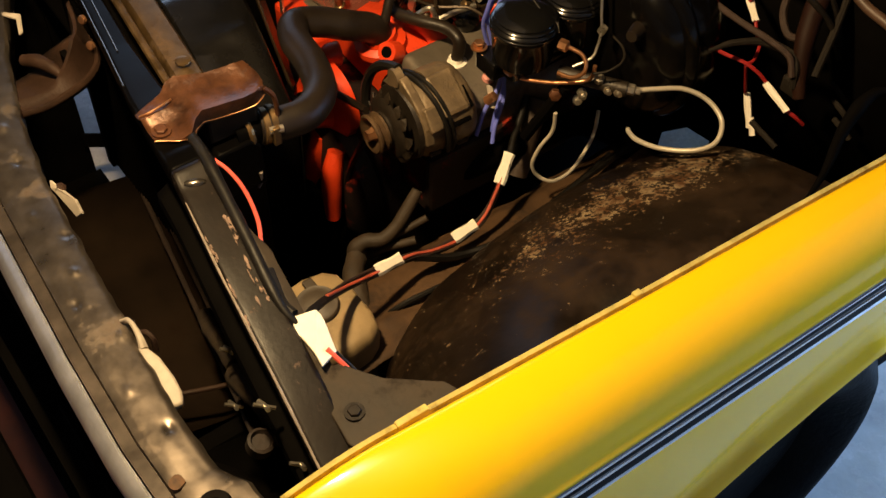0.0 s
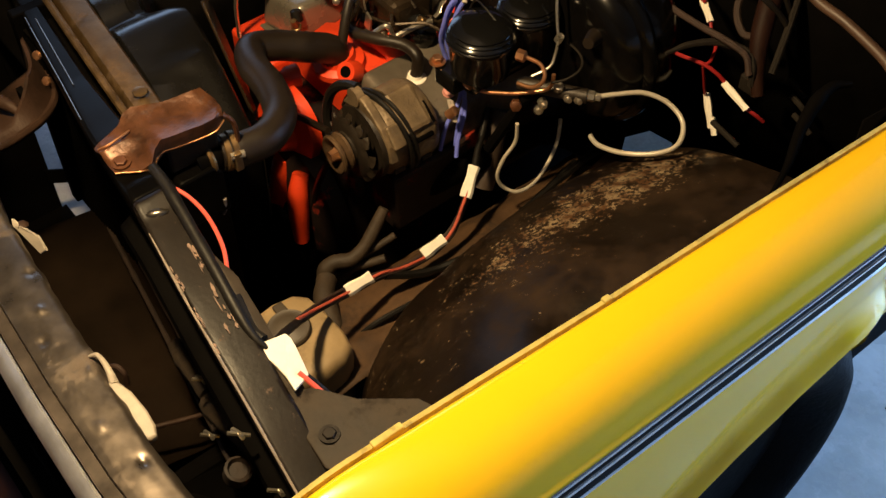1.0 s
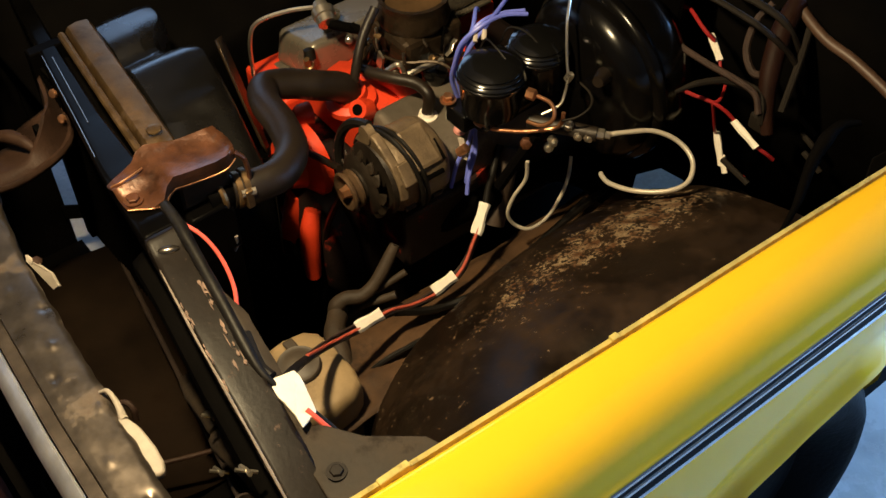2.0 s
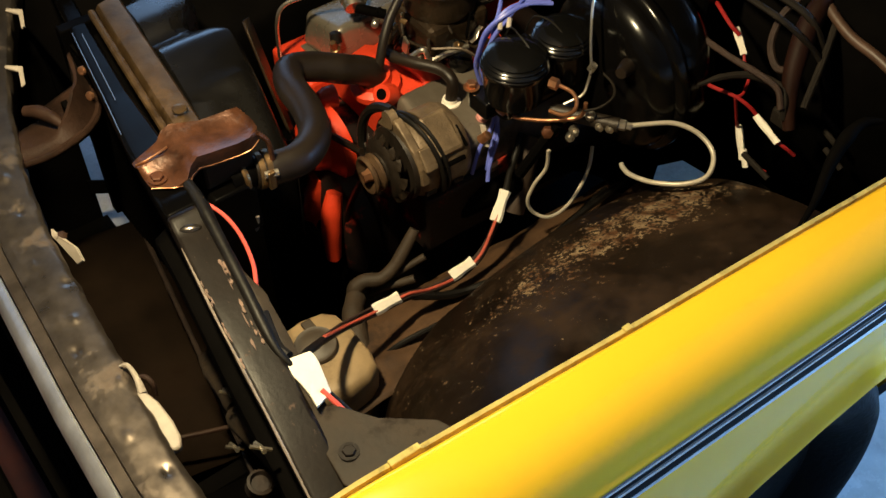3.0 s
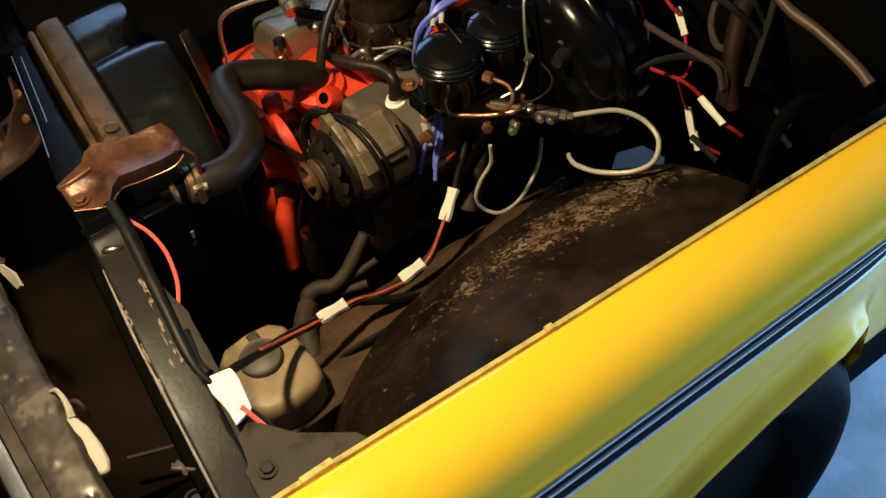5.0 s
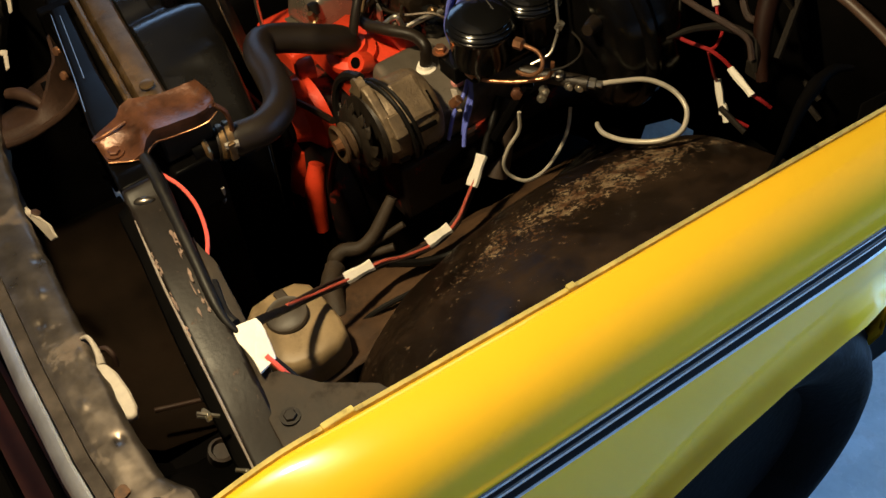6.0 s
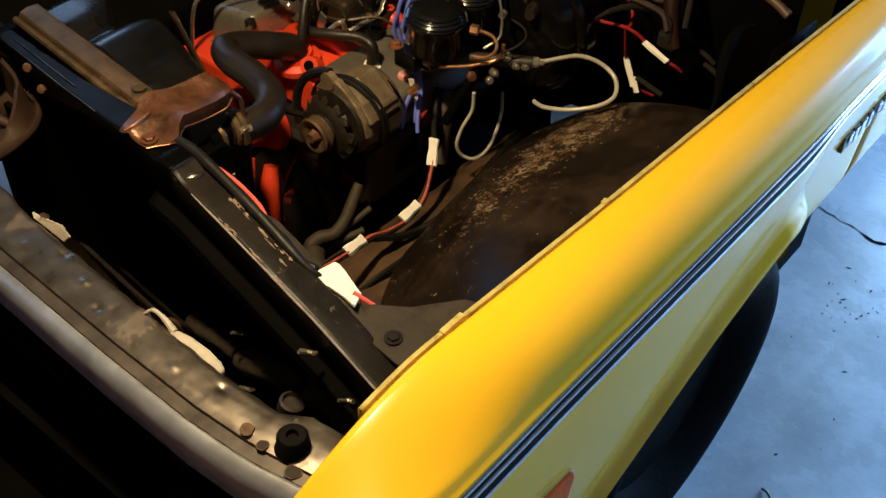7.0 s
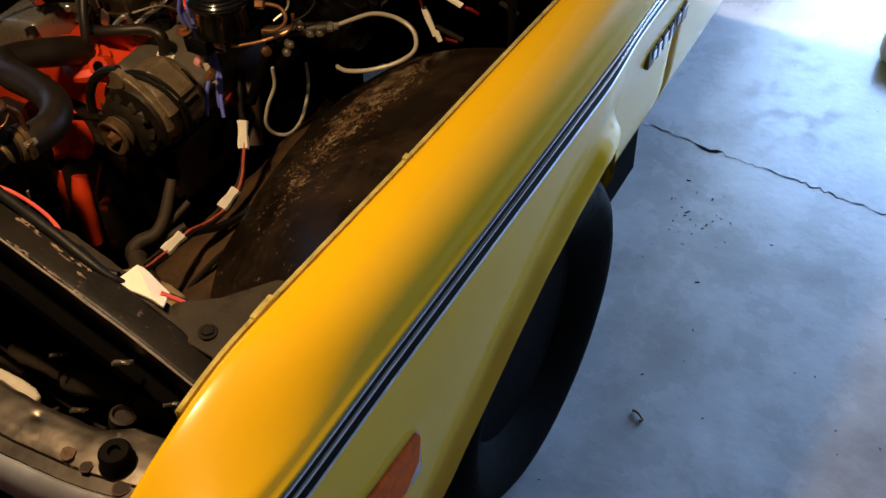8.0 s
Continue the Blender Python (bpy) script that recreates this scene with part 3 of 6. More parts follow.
    for i in range(77):
        y = 0.30 + 0.77 * i / 76
        row = []
        for (xa, za), (xb, zb) in zip(APRON, APRON[1:]):
            for k in range(4):
                x, z = xa + (xb - xa) * k / 4, za + (zb - za) * k / 4
                fold = 0.010 * noise.noise(Vector((x * 22, y * 9, 1))) + 0.005 * noise.noise(Vector((x * 55, y * 26, 4)))
                row.append((x, y, z - 0.004 + fold))
        row.append((-0.505, y, 0.36))
        rows.append(row)
    part("inner_apron", grid(rows), "apron", c, "grimy brown inner apron", solid=0.003)
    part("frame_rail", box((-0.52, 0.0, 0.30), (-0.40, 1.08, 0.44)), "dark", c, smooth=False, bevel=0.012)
    # added dark sheet that blocks the view of the lit floor
    part("apron_floor_blocker", slab([(-0.56, 0.30, 0.30), (-0.24, 0.30, 0.30), (-0.24, 1.05, 0.30), (-0.56, 1.05, 0.30)], (0, 0, -0.006)), "dark", c, "added dark sheet hiding the floor below the apron", smooth=False)
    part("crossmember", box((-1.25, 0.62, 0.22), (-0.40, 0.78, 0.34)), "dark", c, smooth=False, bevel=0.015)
    # two more added blockers, under and beside the engine
    part("engine_floor_blocker", box((-1.25, 0.38, 0.13), (-0.42, 1.30, 0.15)), "dark", c, "added dark sheet hiding the floor under the engine", smooth=False)
    part("engine_side_blocker", box((-0.580, 0.80, 0.12), (-0.574, 1.16, 0.50)), "dark", c, "added dark sheet closing the view beside the engine", smooth=False)
    # firewall and cowl, near-black so that the shade there is in the colour
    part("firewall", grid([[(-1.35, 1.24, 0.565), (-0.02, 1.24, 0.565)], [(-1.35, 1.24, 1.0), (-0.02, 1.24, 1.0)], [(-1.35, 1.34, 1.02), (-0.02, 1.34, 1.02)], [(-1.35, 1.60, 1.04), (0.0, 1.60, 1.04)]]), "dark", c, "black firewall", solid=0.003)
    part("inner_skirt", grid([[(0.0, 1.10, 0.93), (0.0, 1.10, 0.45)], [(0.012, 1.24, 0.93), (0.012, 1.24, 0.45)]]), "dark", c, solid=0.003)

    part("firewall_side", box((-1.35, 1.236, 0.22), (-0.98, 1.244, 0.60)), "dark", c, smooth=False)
    # dark plate added at the firewall's foot; its gap shows the floor under the car
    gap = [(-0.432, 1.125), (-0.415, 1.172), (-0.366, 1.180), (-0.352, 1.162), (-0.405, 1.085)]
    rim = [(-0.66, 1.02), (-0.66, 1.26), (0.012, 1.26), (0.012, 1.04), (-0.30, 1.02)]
    part("gap_plate", grid([[(x, y, 0.577) for x, y in ring + ring[:1]] for ring in (gap, rim)]), "dark", c, "added dark plate with a gap to the floor", smooth=False, solid=0.004)
    # raised hood standing over the bay
    rows = [[(x, 1.30 - 0.50 * u, 1.06 + 1.22 * u + 0.03 * math.sin(math.pi * u)) for x in (-1.42, -1.2, -0.9, -0.72, -0.5, -0.22, -0.01)] for u in (0, 0.25, 0.5, 0.75, 1.0)]
    hood = part("hood", grid(rows), "yellow", c, "raised yellow hood", solid=0.004)
    part("hood_liner", grid([[(x, y - 0.012, z - 0.008) for x, y, z in r] for r in rows]), "dark", hood, "black hood underside", solid=0.004)
    # far side of the bay
    part("far_apron", grid([[(-1.42, 0.41, 0.93), (-1.42, 0.41, 0.45)], [(-1.45, 1.3, 0.94), (-1.45, 1.3, 0.45)]]), "dark", c, solid=0.003)
    part("far_fender", grid([[(-1.43, -0.3, 0.945), (-1.50, -0.3, 0.955), (-1.57, -0.3, 0.90), (-1.58, -0.3, 0.6)], [(-1.45, 1.3, 0.945), (-1.52, 1.3, 0.955), (-1.59, 1.3, 0.90), (-1.60, 1.3, 0.6)]]), "yellow", c, "yellow front fender", solid=0.003)

    # core support: a bent black top rail over a recessed face
    RAIL = [(-1.42, 0.382, 0.412, 0.805), (-1.04, 0.314, 0.349, 0.866), (-0.82, 0.275, 0.316, 0.902), (-0.66, 0.244, 0.298, 0.936), (-0.62, 0.238, 0.297, 0.945), (-0.49, 0.224, 0.286, 0.944), (-0.455, 0.220, 0.281, 0.940), (-0.38, 0.209, 0.267, 0.933), (-0.31, 0.199, 0.253, 0.926), (-0.17, 0.184, 0.237, 0.900), (-0.02, 0.168, 0.220, 0.858)]
    rows = []
    for i in range(225):
        x = -1.42 + 1.40 * i / 224
        reach = min(0.05, max(0.0, (x + 0.45) / 3), max(0.0, -0.02 - x))
        near = [lerp_table(RAIL, x + reach * (j - 3) / 3) for j in range(7)]
        yf, yr, z = [sum(v[j] for v in near) / 7 for j in range(3)]
        k = 0.0006 * noise.noise(Vector((x * 14, 0, 2)))
        e = max(0.0, min(1.0, (x + 0.482) / 0.022))
        step = -0.006 * (1 - e * e * (3 - 2 * e)) * max(0.0, min(1.0, (x + 0.535) / 0.02))
        rows.append([(x, yf + 0.012, z - 0.075), (x, yf + 0.001, z - 0.030), (x, yf, z - 0.006 - step), (x, yf + 0.0015, z - 0.002 - step), (x, yf + 0.005, z + k - step), (x, yf + 0.0075, z + 0.0003 + k - step), (x, yf * 0.66 + yr * 0.34, z + 0.0004 + k - step), (x, yf * 0.34 + yr * 0.66, z + 0.0003 + k - step), (x, yr - 0.008, z + k - step), (x, yr - 0.005, z - 0.0002 + k - step), (x, yr - 0.002, z - 0.003 - step), (x, yr, z - 0.008 - step), (x, yr, z - 0.035)])
    part("core_support_rail", grid(rows[:150]), "black", c, "black core support rail", solid=0.0025)
    # thin bright tubes stand in for light caught along the rail's ribs
    for out, z0, x0, x1 in ((0.003, 0.0005, -1.06, -0.70), (0.017, 0.0022, -1.04, -0.80)):
        line = [x0 + (x1 - x0) * j / 6 for j in range(7)]
        part("highlight_line", tube([(x, lerp_table(RAIL, x)[0] + out, lerp_table(RAIL, x)[2] + z0) for x in line], 0.0011, 6), "highlight_metal", c, "fine bright line for the light on the rail's ribs")
    rail = part("core_support_end", grid(rows[149:]), "bar", c, "worn black core support rail with chipped edges", solid=0.0025)
    rows = []
    for i in range(25):
        x = -0.38 + 0.27 * i / 24
        yf, yr, z = lerp_table(RAIL, x)
        wide = 0.018 * min(1.0, i / 5) + 0.0015 * noise.noise(Vector((x * 40, 3, 1)))
        rows.append([(x, yr - 0.002, z - 0.024), (x, yr + 0.0015, z - 0.014), (x, yr + 0.004, z - 0.0125), (x, yr + 0.5 * wide, z - 0.0125), (x, yr + wide, z - 0.0135), (x, yr + wide + 0.001, z - 0.020)])
    part("rear_flange", grid(rows), "plate_dust", rail, "dusty lower flange behind the rail", solid=0.002)
    # bright metal bead stands in for the highlight on the pressed step
    bead = bmesh.new()
    bmesh.ops.create_uvsphere(bead, u_segments=20, v_segments=12, radius=1.0, matrix=Matrix.Translation((-0.462, 0.243, 0.9395)) @ Matrix.Rotation(radians(-24), 4, "Z") @ Matrix.Diagonal((0.0075, 0.016, 0.0065, 1)))
    part("rail_highlight", bead, "highlight_metal", rail, "bright bead for the highlight on the rail's step")
    part("worn_edge", tube([(x, lerp_table(RAIL, x)[0] + 0.001, lerp_table(RAIL, x)[2] - 0.001 + 0.0006 * math.sin(x * 190)) for x in (-0.44, -0.40, -0.36, -0.31, -0.26, -0.21, -0.17, -0.12, -0.07, -0.03)], [0.0008, 0.0014, 0.0019, 0.0014, 0.0021, 0.0015, 0.0020, 0.0015, 0.0018], 6), "edge_wear", rail, "paint worn off along the edge")
    # chips down to rusty primer along both edges
    rnd = random.Random(21)
    for i in range(34):
        front = i < 12
        x = rnd.choice((-0.385, -0.36, -0.335, -0.30, -0.25)) + rnd.gauss(0, 0.016) if front else rnd.choice((-0.385, -0.365, -0.30, -0.275)) + rnd.gauss(0, 0.012)
        yf, yr, z = lerp_table(RAIL, x)
        y = yf + 0.003 + abs(rnd.gauss(0, 0.0018)) if front else yr - 0.014 - abs(rnd.gauss(0, 0.004))
        n = rnd.randint(6, 9)
        rx, ry = rnd.uniform(0.003, 0.014), rnd.uniform(0.0006, 0.0026)
        pts = [Vector((math.cos(math.tau * k / n) * rx * rnd.uniform(0.4, 1), math.sin(math.tau * k / n) * ry * rnd.uniform(0.4, 1.2), 0)) for k in range(n)]
        slope = (lerp_table(RAIL, x + 0.01)[2] - lerp_table(RAIL, x - 0.01)[2]) / 0.02
        skew = (lerp_table(RAIL, x + 0.01)[0] - lerp_table(RAIL, x - 0.01)[0]) / 0.02
        part("paint_chip", slab([(x + p.x, y + p.y + skew * p.x, z + 0.0022 + slope * p.x) for p in pts], (0, 0, -0.003)), "chip", rail, smooth=False)
    # recessed face in near-black, deep shade included in its colour
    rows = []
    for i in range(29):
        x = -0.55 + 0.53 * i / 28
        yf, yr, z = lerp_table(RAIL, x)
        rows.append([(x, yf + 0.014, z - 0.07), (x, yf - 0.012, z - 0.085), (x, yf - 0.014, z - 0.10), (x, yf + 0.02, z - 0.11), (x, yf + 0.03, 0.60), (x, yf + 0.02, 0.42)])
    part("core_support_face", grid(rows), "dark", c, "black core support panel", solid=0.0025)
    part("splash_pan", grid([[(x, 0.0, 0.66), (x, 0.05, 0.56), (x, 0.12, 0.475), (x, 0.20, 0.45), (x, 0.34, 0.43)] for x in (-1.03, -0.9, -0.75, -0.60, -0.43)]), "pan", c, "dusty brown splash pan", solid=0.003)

    # near-black copy of the pan: the shade at this end is painted in
    part("splash_pan", grid([[(x, -0.02, 0.70), (x, 0.05, 0.52), (x, 0.12, 0.44), (x, 0.30, 0.42)] for x in (-0.425, -0.35, -0.2, -0.03)]), "dark", c, "splash pan end darkened for shade", solid=0.003)
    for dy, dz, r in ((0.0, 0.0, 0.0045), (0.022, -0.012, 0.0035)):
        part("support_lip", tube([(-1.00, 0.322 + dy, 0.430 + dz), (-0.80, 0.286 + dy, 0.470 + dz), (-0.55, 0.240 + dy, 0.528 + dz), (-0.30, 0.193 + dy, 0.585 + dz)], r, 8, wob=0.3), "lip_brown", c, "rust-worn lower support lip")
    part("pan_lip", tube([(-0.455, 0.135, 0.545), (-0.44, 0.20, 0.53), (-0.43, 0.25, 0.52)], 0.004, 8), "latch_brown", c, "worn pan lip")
    # added dark blockers that leave only narrow gaps to the lit floor
    part("front_floor_blocker", box((-1.41, -0.05, 0.09), (-0.05, 0.36, 0.11)), "dark", c, "added dark sheet hiding the floor at the front", smooth=False)
    part("far_side_blocker", box((-1.45, -0.10, 0.06), (-1.42, 0.352, 0.94)), "dark", c, smooth=False)
    part("far_side_blocker", box((-1.45, 0.430, 0.06), (-1.42, 0.62, 0.94)), "dark", c, smooth=False)
    part("far_gap_blocker", slab([(-1.41, 0.34, 0.235), (-1.41, 0.44, 0.18), (-1.41, 0.44, 0.14), (-1.41, 0.34, 0.195)], (0.006, 0, 0)), "dark", c, smooth=False)
    part("far_gap_blocker", slab([(-1.41, 0.34, 0.94), (-1.41, 0.44, 0.94), (-1.41, 0.44, 0.36), (-1.41, 0.34, 0.36)], (0.006, 0, 0)), "dark", c, smooth=False)
    part("far_wheel_housing", grid([[(-1.10 - x - 0.36, y, z) for x, y, z in r] for r in liner_rows]), "dark", c, solid=0.003)
    # header panel over the grille: dented bare zinc top and bright front moulding
    HEAD = [(-1.40, 0.342, 0.25, 0.80), (-1.22, 0.254, 0.162, 0.80), (-1.04, 0.183, 0.094, 0.80), (-0.87, 0.138, 0.052, 0.80), (-0.72, 0.115, 0.031, 0.80), (-0.40, 0.094, 0.014, 0.82), (-0.23, 0.084, 0.010, 0.828), (-0.14, 0.086, 0.013, 0.834), (-0.10, 0.108, 0.016, 0.838), (-0.02, 0.112, 0.028, 0.846)]
    DINGS = [(-0.223, 0.060, -0.0034), (-0.524, 0.069, 0.003), (-0.469, 0.044, -0.003), (-0.385, 0.075, 0.002), (-0.60, 0.09, -0.003), (-0.66, 0.06, 0.002), (-0.78, 0.09, -0.003), (-0.86, 0.10, 0.003), (-0.30, 0.04, 0.002), (-0.95, 0.11, -0.003)]
    rows, seam, front = [], [], []
    for i in range(461):
        x = -1.40 + 1.38 * i / 460
        yi, yo, z = lerp_table(HEAD, x)
        def dent(u, k=0):
            ding = sum(g * math.exp(-(((x - a) / 0.009) ** 2 + ((yi + (yo - yi) * u - b) / 0.007) ** 2)) for a, b, g in DINGS)
            return 0.0008 * noise.noise(Vector((x * 9, u * 2.2, 5))) + 0.0003 * noise.noise(Vector((x * 38, u * 5, 9))) + ding
        ragged = 0.003 * noise.noise(Vector((x * 30, 0, 3)))
        row = [(x, yi + ragged, z - 0.05), (x, yi + ragged, z - 0.006), (x, yi - 0.005 + ragged, z + dent(0.1))]
        ys = yo + 0.013
        for u in [0.15 + 0.69 * j / 15 for j in range(16)]:
            row.append((x, yi + (ys - yi) * u, z + 0.003 * math.sin(math.pi * u) + dent(u)))
        row += [(x, ys + 0.002, z - 0.001 + 0.3 * dent(0.9)), (x, ys, z - 0.006)]
        rows.append(row)
        seam.append([(x, ys + 0.001, z - 0.012), (x, ys, z - 0.005 + 0.2 * dent(0.5)), (x, yo - 0.004, z - 0.006 + 0.2 * dent(0.3)), (x, yo - 0.005, z - 0.016)])
        front.append([(x, yo - 0.005, z - 0.012), (x, yo - 0.0065, z - 0.0035), (x, yo - 0.010, z - 0.0015), (x, yo - 0.016, z - 0.0045), (x, yo - 0.023, z - 0.012), (x, yo - 0.028, z - 0.024), (x, yo - 0.027, z - 0.05), (x, yo - 0.014, z - 0.10)])
    hd = part("header_panel", grid(rows), "galv", c, "dented bare zinc header panel", solid=0.002)
    part("seam_strip", grid(seam), "seam", c, "stained brown seam strip", solid=0.002)
    part("grille_moulding", grid(front), "moulding", c, "bright grille moulding", solid=0.002)
    part("rubber_stop", lathe([(0, 0.020), (0.004, 0.024), (0.010, 0.021), (0.026, 0.020), (0.030, 0.017), (0.030, 0.008), (0.024, 0.006)], (-0.083, 0.055, 0.836), (0, 0, 1), 24), "stop_rubber", hd, "round black rubber hood stop")
    for x, y, r in ((-0.115, 0.0325, 0.0068), (-0.062, 0.0715, 0.0058), (-0.058, 0.030, 0.0095), (-0.146, 0.036, 0.0080)):
        ring = [(x + r * math.cos(a) * (1 + 0.35 * noise.noise(Vector((math.cos(a), math.sin(a), x * 90)))), y + r * math.sin(a) * (1 + 0.35 * noise.noise(Vector((math.sin(a), math.cos(a), x * 70))))) for a in [math.tau * i / 18 for i in range(18)]]
        stain = part("rust_stain", slab([(x + 1.18 * (a - x), y + 1.22 * (b - y), 0.8397) for a, b in ring], (0, 0, -0.003)), "rust_halo", hd, "rust stain round a hole", smooth=False)
        if x > -0.14:
            part("hole", slab([(a, b, 0.8403) for a, b in ring], (0, 0, -0.003)), "hole_brown", stain, "ragged rusty hole", smooth=False)
    # clips on its inner edge
    clip = [(-0.356, 0.086, 0.824), (-0.350, 0.098, 0.822), (-0.330, 0.104, 0.819), (-0.296, 0.106, 0.815), (-0.272, 0.104, 0.812), (-0.258, 0.098, 0.810), (-0.258, 0.088, 0.810), (-0.268, 0.080, 0.811)]
    part("clip", slab(clip, (0.0, 0.0, -0.012)), "pale_clip", hd, "pale plastic clip", bevel=0.003)
    part("clip", tube([(-0.408, 0.088, 0.822), (-0.398, 0.095, 0.830), (-0.384, 0.097, 0.828), (-0.368, 0.096, 0.823), (-0.352, 0.093, 0.819)], [0.002, 0.003, 0.0035, 0.0045, 0.006], 8), "pale_clip", hd, "bent pale hook")
    part("clip", tube([(-0.390, 0.098, 0.806), (-0.380, 0.108, 0.812), (-0.368, 0.112, 0.806), (-0.362, 0.110, 0.790)], 0.004, 8), "latch_brown", hd, "rusty clip nut")
    tri = [(-0.715, 0.118, 0.806), (-0.692, 0.122, 0.803), (-0.668, 0.134, 0.796), (-0.652, 0.134, 0.780), (-0.658, 0.126, 0.772), (-0.684, 0.122, 0.782), (-0.706, 0.114, 0.800)]
    part("clip", slab(tri, (0, 0.004, -0.003)), "pale_clip", hd, "bent pale clip", smooth=False, bevel=0.001)
    part("clip", lathe([(0, 0.008), (0.010, 0.008), (0.012, 0.004)], (-0.700, 0.124, 0.792), (0.2, 0.5, 1), 6), "latch_brown", hd, "rusty clip nut")
    # bent pale clips further along
    for x, y in ((-1.262, 0.276), (-1.105, 0.212)):
        part("clip", slab([(x - 0.022, y, 0.806), (x - 0.004, y + 0.023, 0.804), (x + 0.024, y + 0.012, 0.790), (x + 0.025, y + 0.004, 0.788), (x - 0.001, y + 0.013, 0.800), (x - 0.017, y - 0.004, 0.806)], (0, 0, -0.004)), "pale_clip", hd, "bent pale clip", smooth=False, bevel=0.001)
    # dark grille cavity in front of and under the header
    part("grille_bar", box((-1.40, -0.05, 0.56), (-0.05, -0.035, 0.575)), "dark", c, smooth=False)
    part("bumper", box((-1.5, -0.16, 0.40), (-0.05, -0.10, 0.52)), "dark", c, "dark bumper bar", smooth=False, bevel=0.015)
    return c


CAR = car()


def wheel():
    w = thing("wheel", (0.03, 0.82, 0), "black tyre of the front wheel on the garage floor", "wheel")
    R, at = 0.338, (-0.064, 0.82, 0.338)
    prof = [(0.0, 0.20), (0.01, 0.23), (0.012, 0.29), (0.03, 0.32), (0.05, 0.333), (0.16, R), (0.178, 0.330), (0.196, 0.312), (0.205, 0.292), (0.203, 0.275), (0.190, 0.245), (0.165, 0.215), (0.150, 0.20)]
    part("tyre", lathe(prof, at, (1, 0, 0), 72), "tyre", w, "worn black tyre")
    # tread ribs
    bm = bmesh.new()
    for x in (0.055, 0.08, 0.105, 0.13, 0.155):
        lathe([(x - 0.009, R - 0.004), (x - 0.008, R + 0.004), (x + 0.008, R + 0.004), (x + 0.009, R - 0.004)], at, (1, 0, 0), 72, bm, cap=False)
    part("tread", bm, "tyre", w)
    part("rim", lathe([(0.02, 0.05), (0.03, 0.19), (0.140, 0.195), (0.150, 0.20), (0.142, 0.185), (0.07, 0.17), (0.05, 0.07), (0.08, 0.05), (0.085, 0.0)], at, (1, 0, 0), 40), "dark", w, "dark steel rim")
    return w


wheel()


# ---- in the engine bay ----
def car_rear():
    """Rear body, cabin and underside, parts of the same car."""
    u = CAR
    part("floor_pan", box((-1.48, 1.95, 0.30), (-0.05, 4.2, 0.36)), "dark", u, smooth=False, bevel=0.02)
    rows = []
    for y, w, top in ((1.62, 0.0, 0.90), (1.66, 0.0, 0.94), (2.4, 0.01, 0.95), (3.3, 0.01, 0.95), (3.9, -0.02, 0.93), (4.15, -0.06, 0.88), (4.2, -0.10, 0.80)):
        rows.append([(-1.50 - w, y, 0.31), (-1.53 - w, y, 0.55), (-1.52 - w, y, 0.80), (-1.46 - w, y, top - 0.02), (-1.30 - w, y, top), (-0.20 + w, y, top), (-0.06 + w, y, top - 0.02), (-0.03 + w, y, 0.80), (-0.03 + w, y, 0.55), (-0.06 + w, y, 0.31)])
    part("body_shell", grid(rows, close=True), "yellow", u, "yellow rear body", bevel=0.01)
    part("cabin", grid([[(-1.38, 1.80, 0.94), (-0.16, 1.80, 0.94), (-0.14, 3.55, 0.94), (-1.40, 3.55, 0.94)], [(-1.26, 2.25, 1.33), (-0.28, 2.25, 1.33), (-0.28, 3.05, 1.33), (-1.26, 3.05, 1.33)]], close=True), "glass_dark", u, "dark cabin glass", bevel=0.02)
    part("roof", slab([(-1.27, 2.20, 1.335), (-0.27, 2.20, 1.335), (-0.25, 2.6, 1.36), (-0.27, 3.10, 1.335), (-1.27, 3.10, 1.335), (-1.29, 2.6, 1.36)], (0, 0, -0.03)), "yellow", u, "yellow roof", bevel=0.01)
    for x in (-1.38, -0.12):
        part("rear_wheel", lathe([(-0.09, 0.2), (-0.09, 0.31), (-0.06, 0.335), (0.06, 0.335), (0.09, 0.31), (0.09, 0.2)], (x, 3.5, 0.335), (1, 0, 0), 40), "tyre", u)
    part("far_front_wheel", lathe([(-0.09, 0.2), (-0.09, 0.31), (-0.06, 0.335), (0.06, 0.335), (0.09, 0.31), (0.09, 0.2)], (-1.35, 0.82, 0.335), (1, 0, 0), 40), "tyre", u)
    part("exhaust_pipe", tube([(-0.98, 0.95, 0.45), (-1.02, 1.1, 0.30), (-1.05, 2.0, 0.22), (-1.05, 4.1, 0.22)], 0.03), "dark", u)


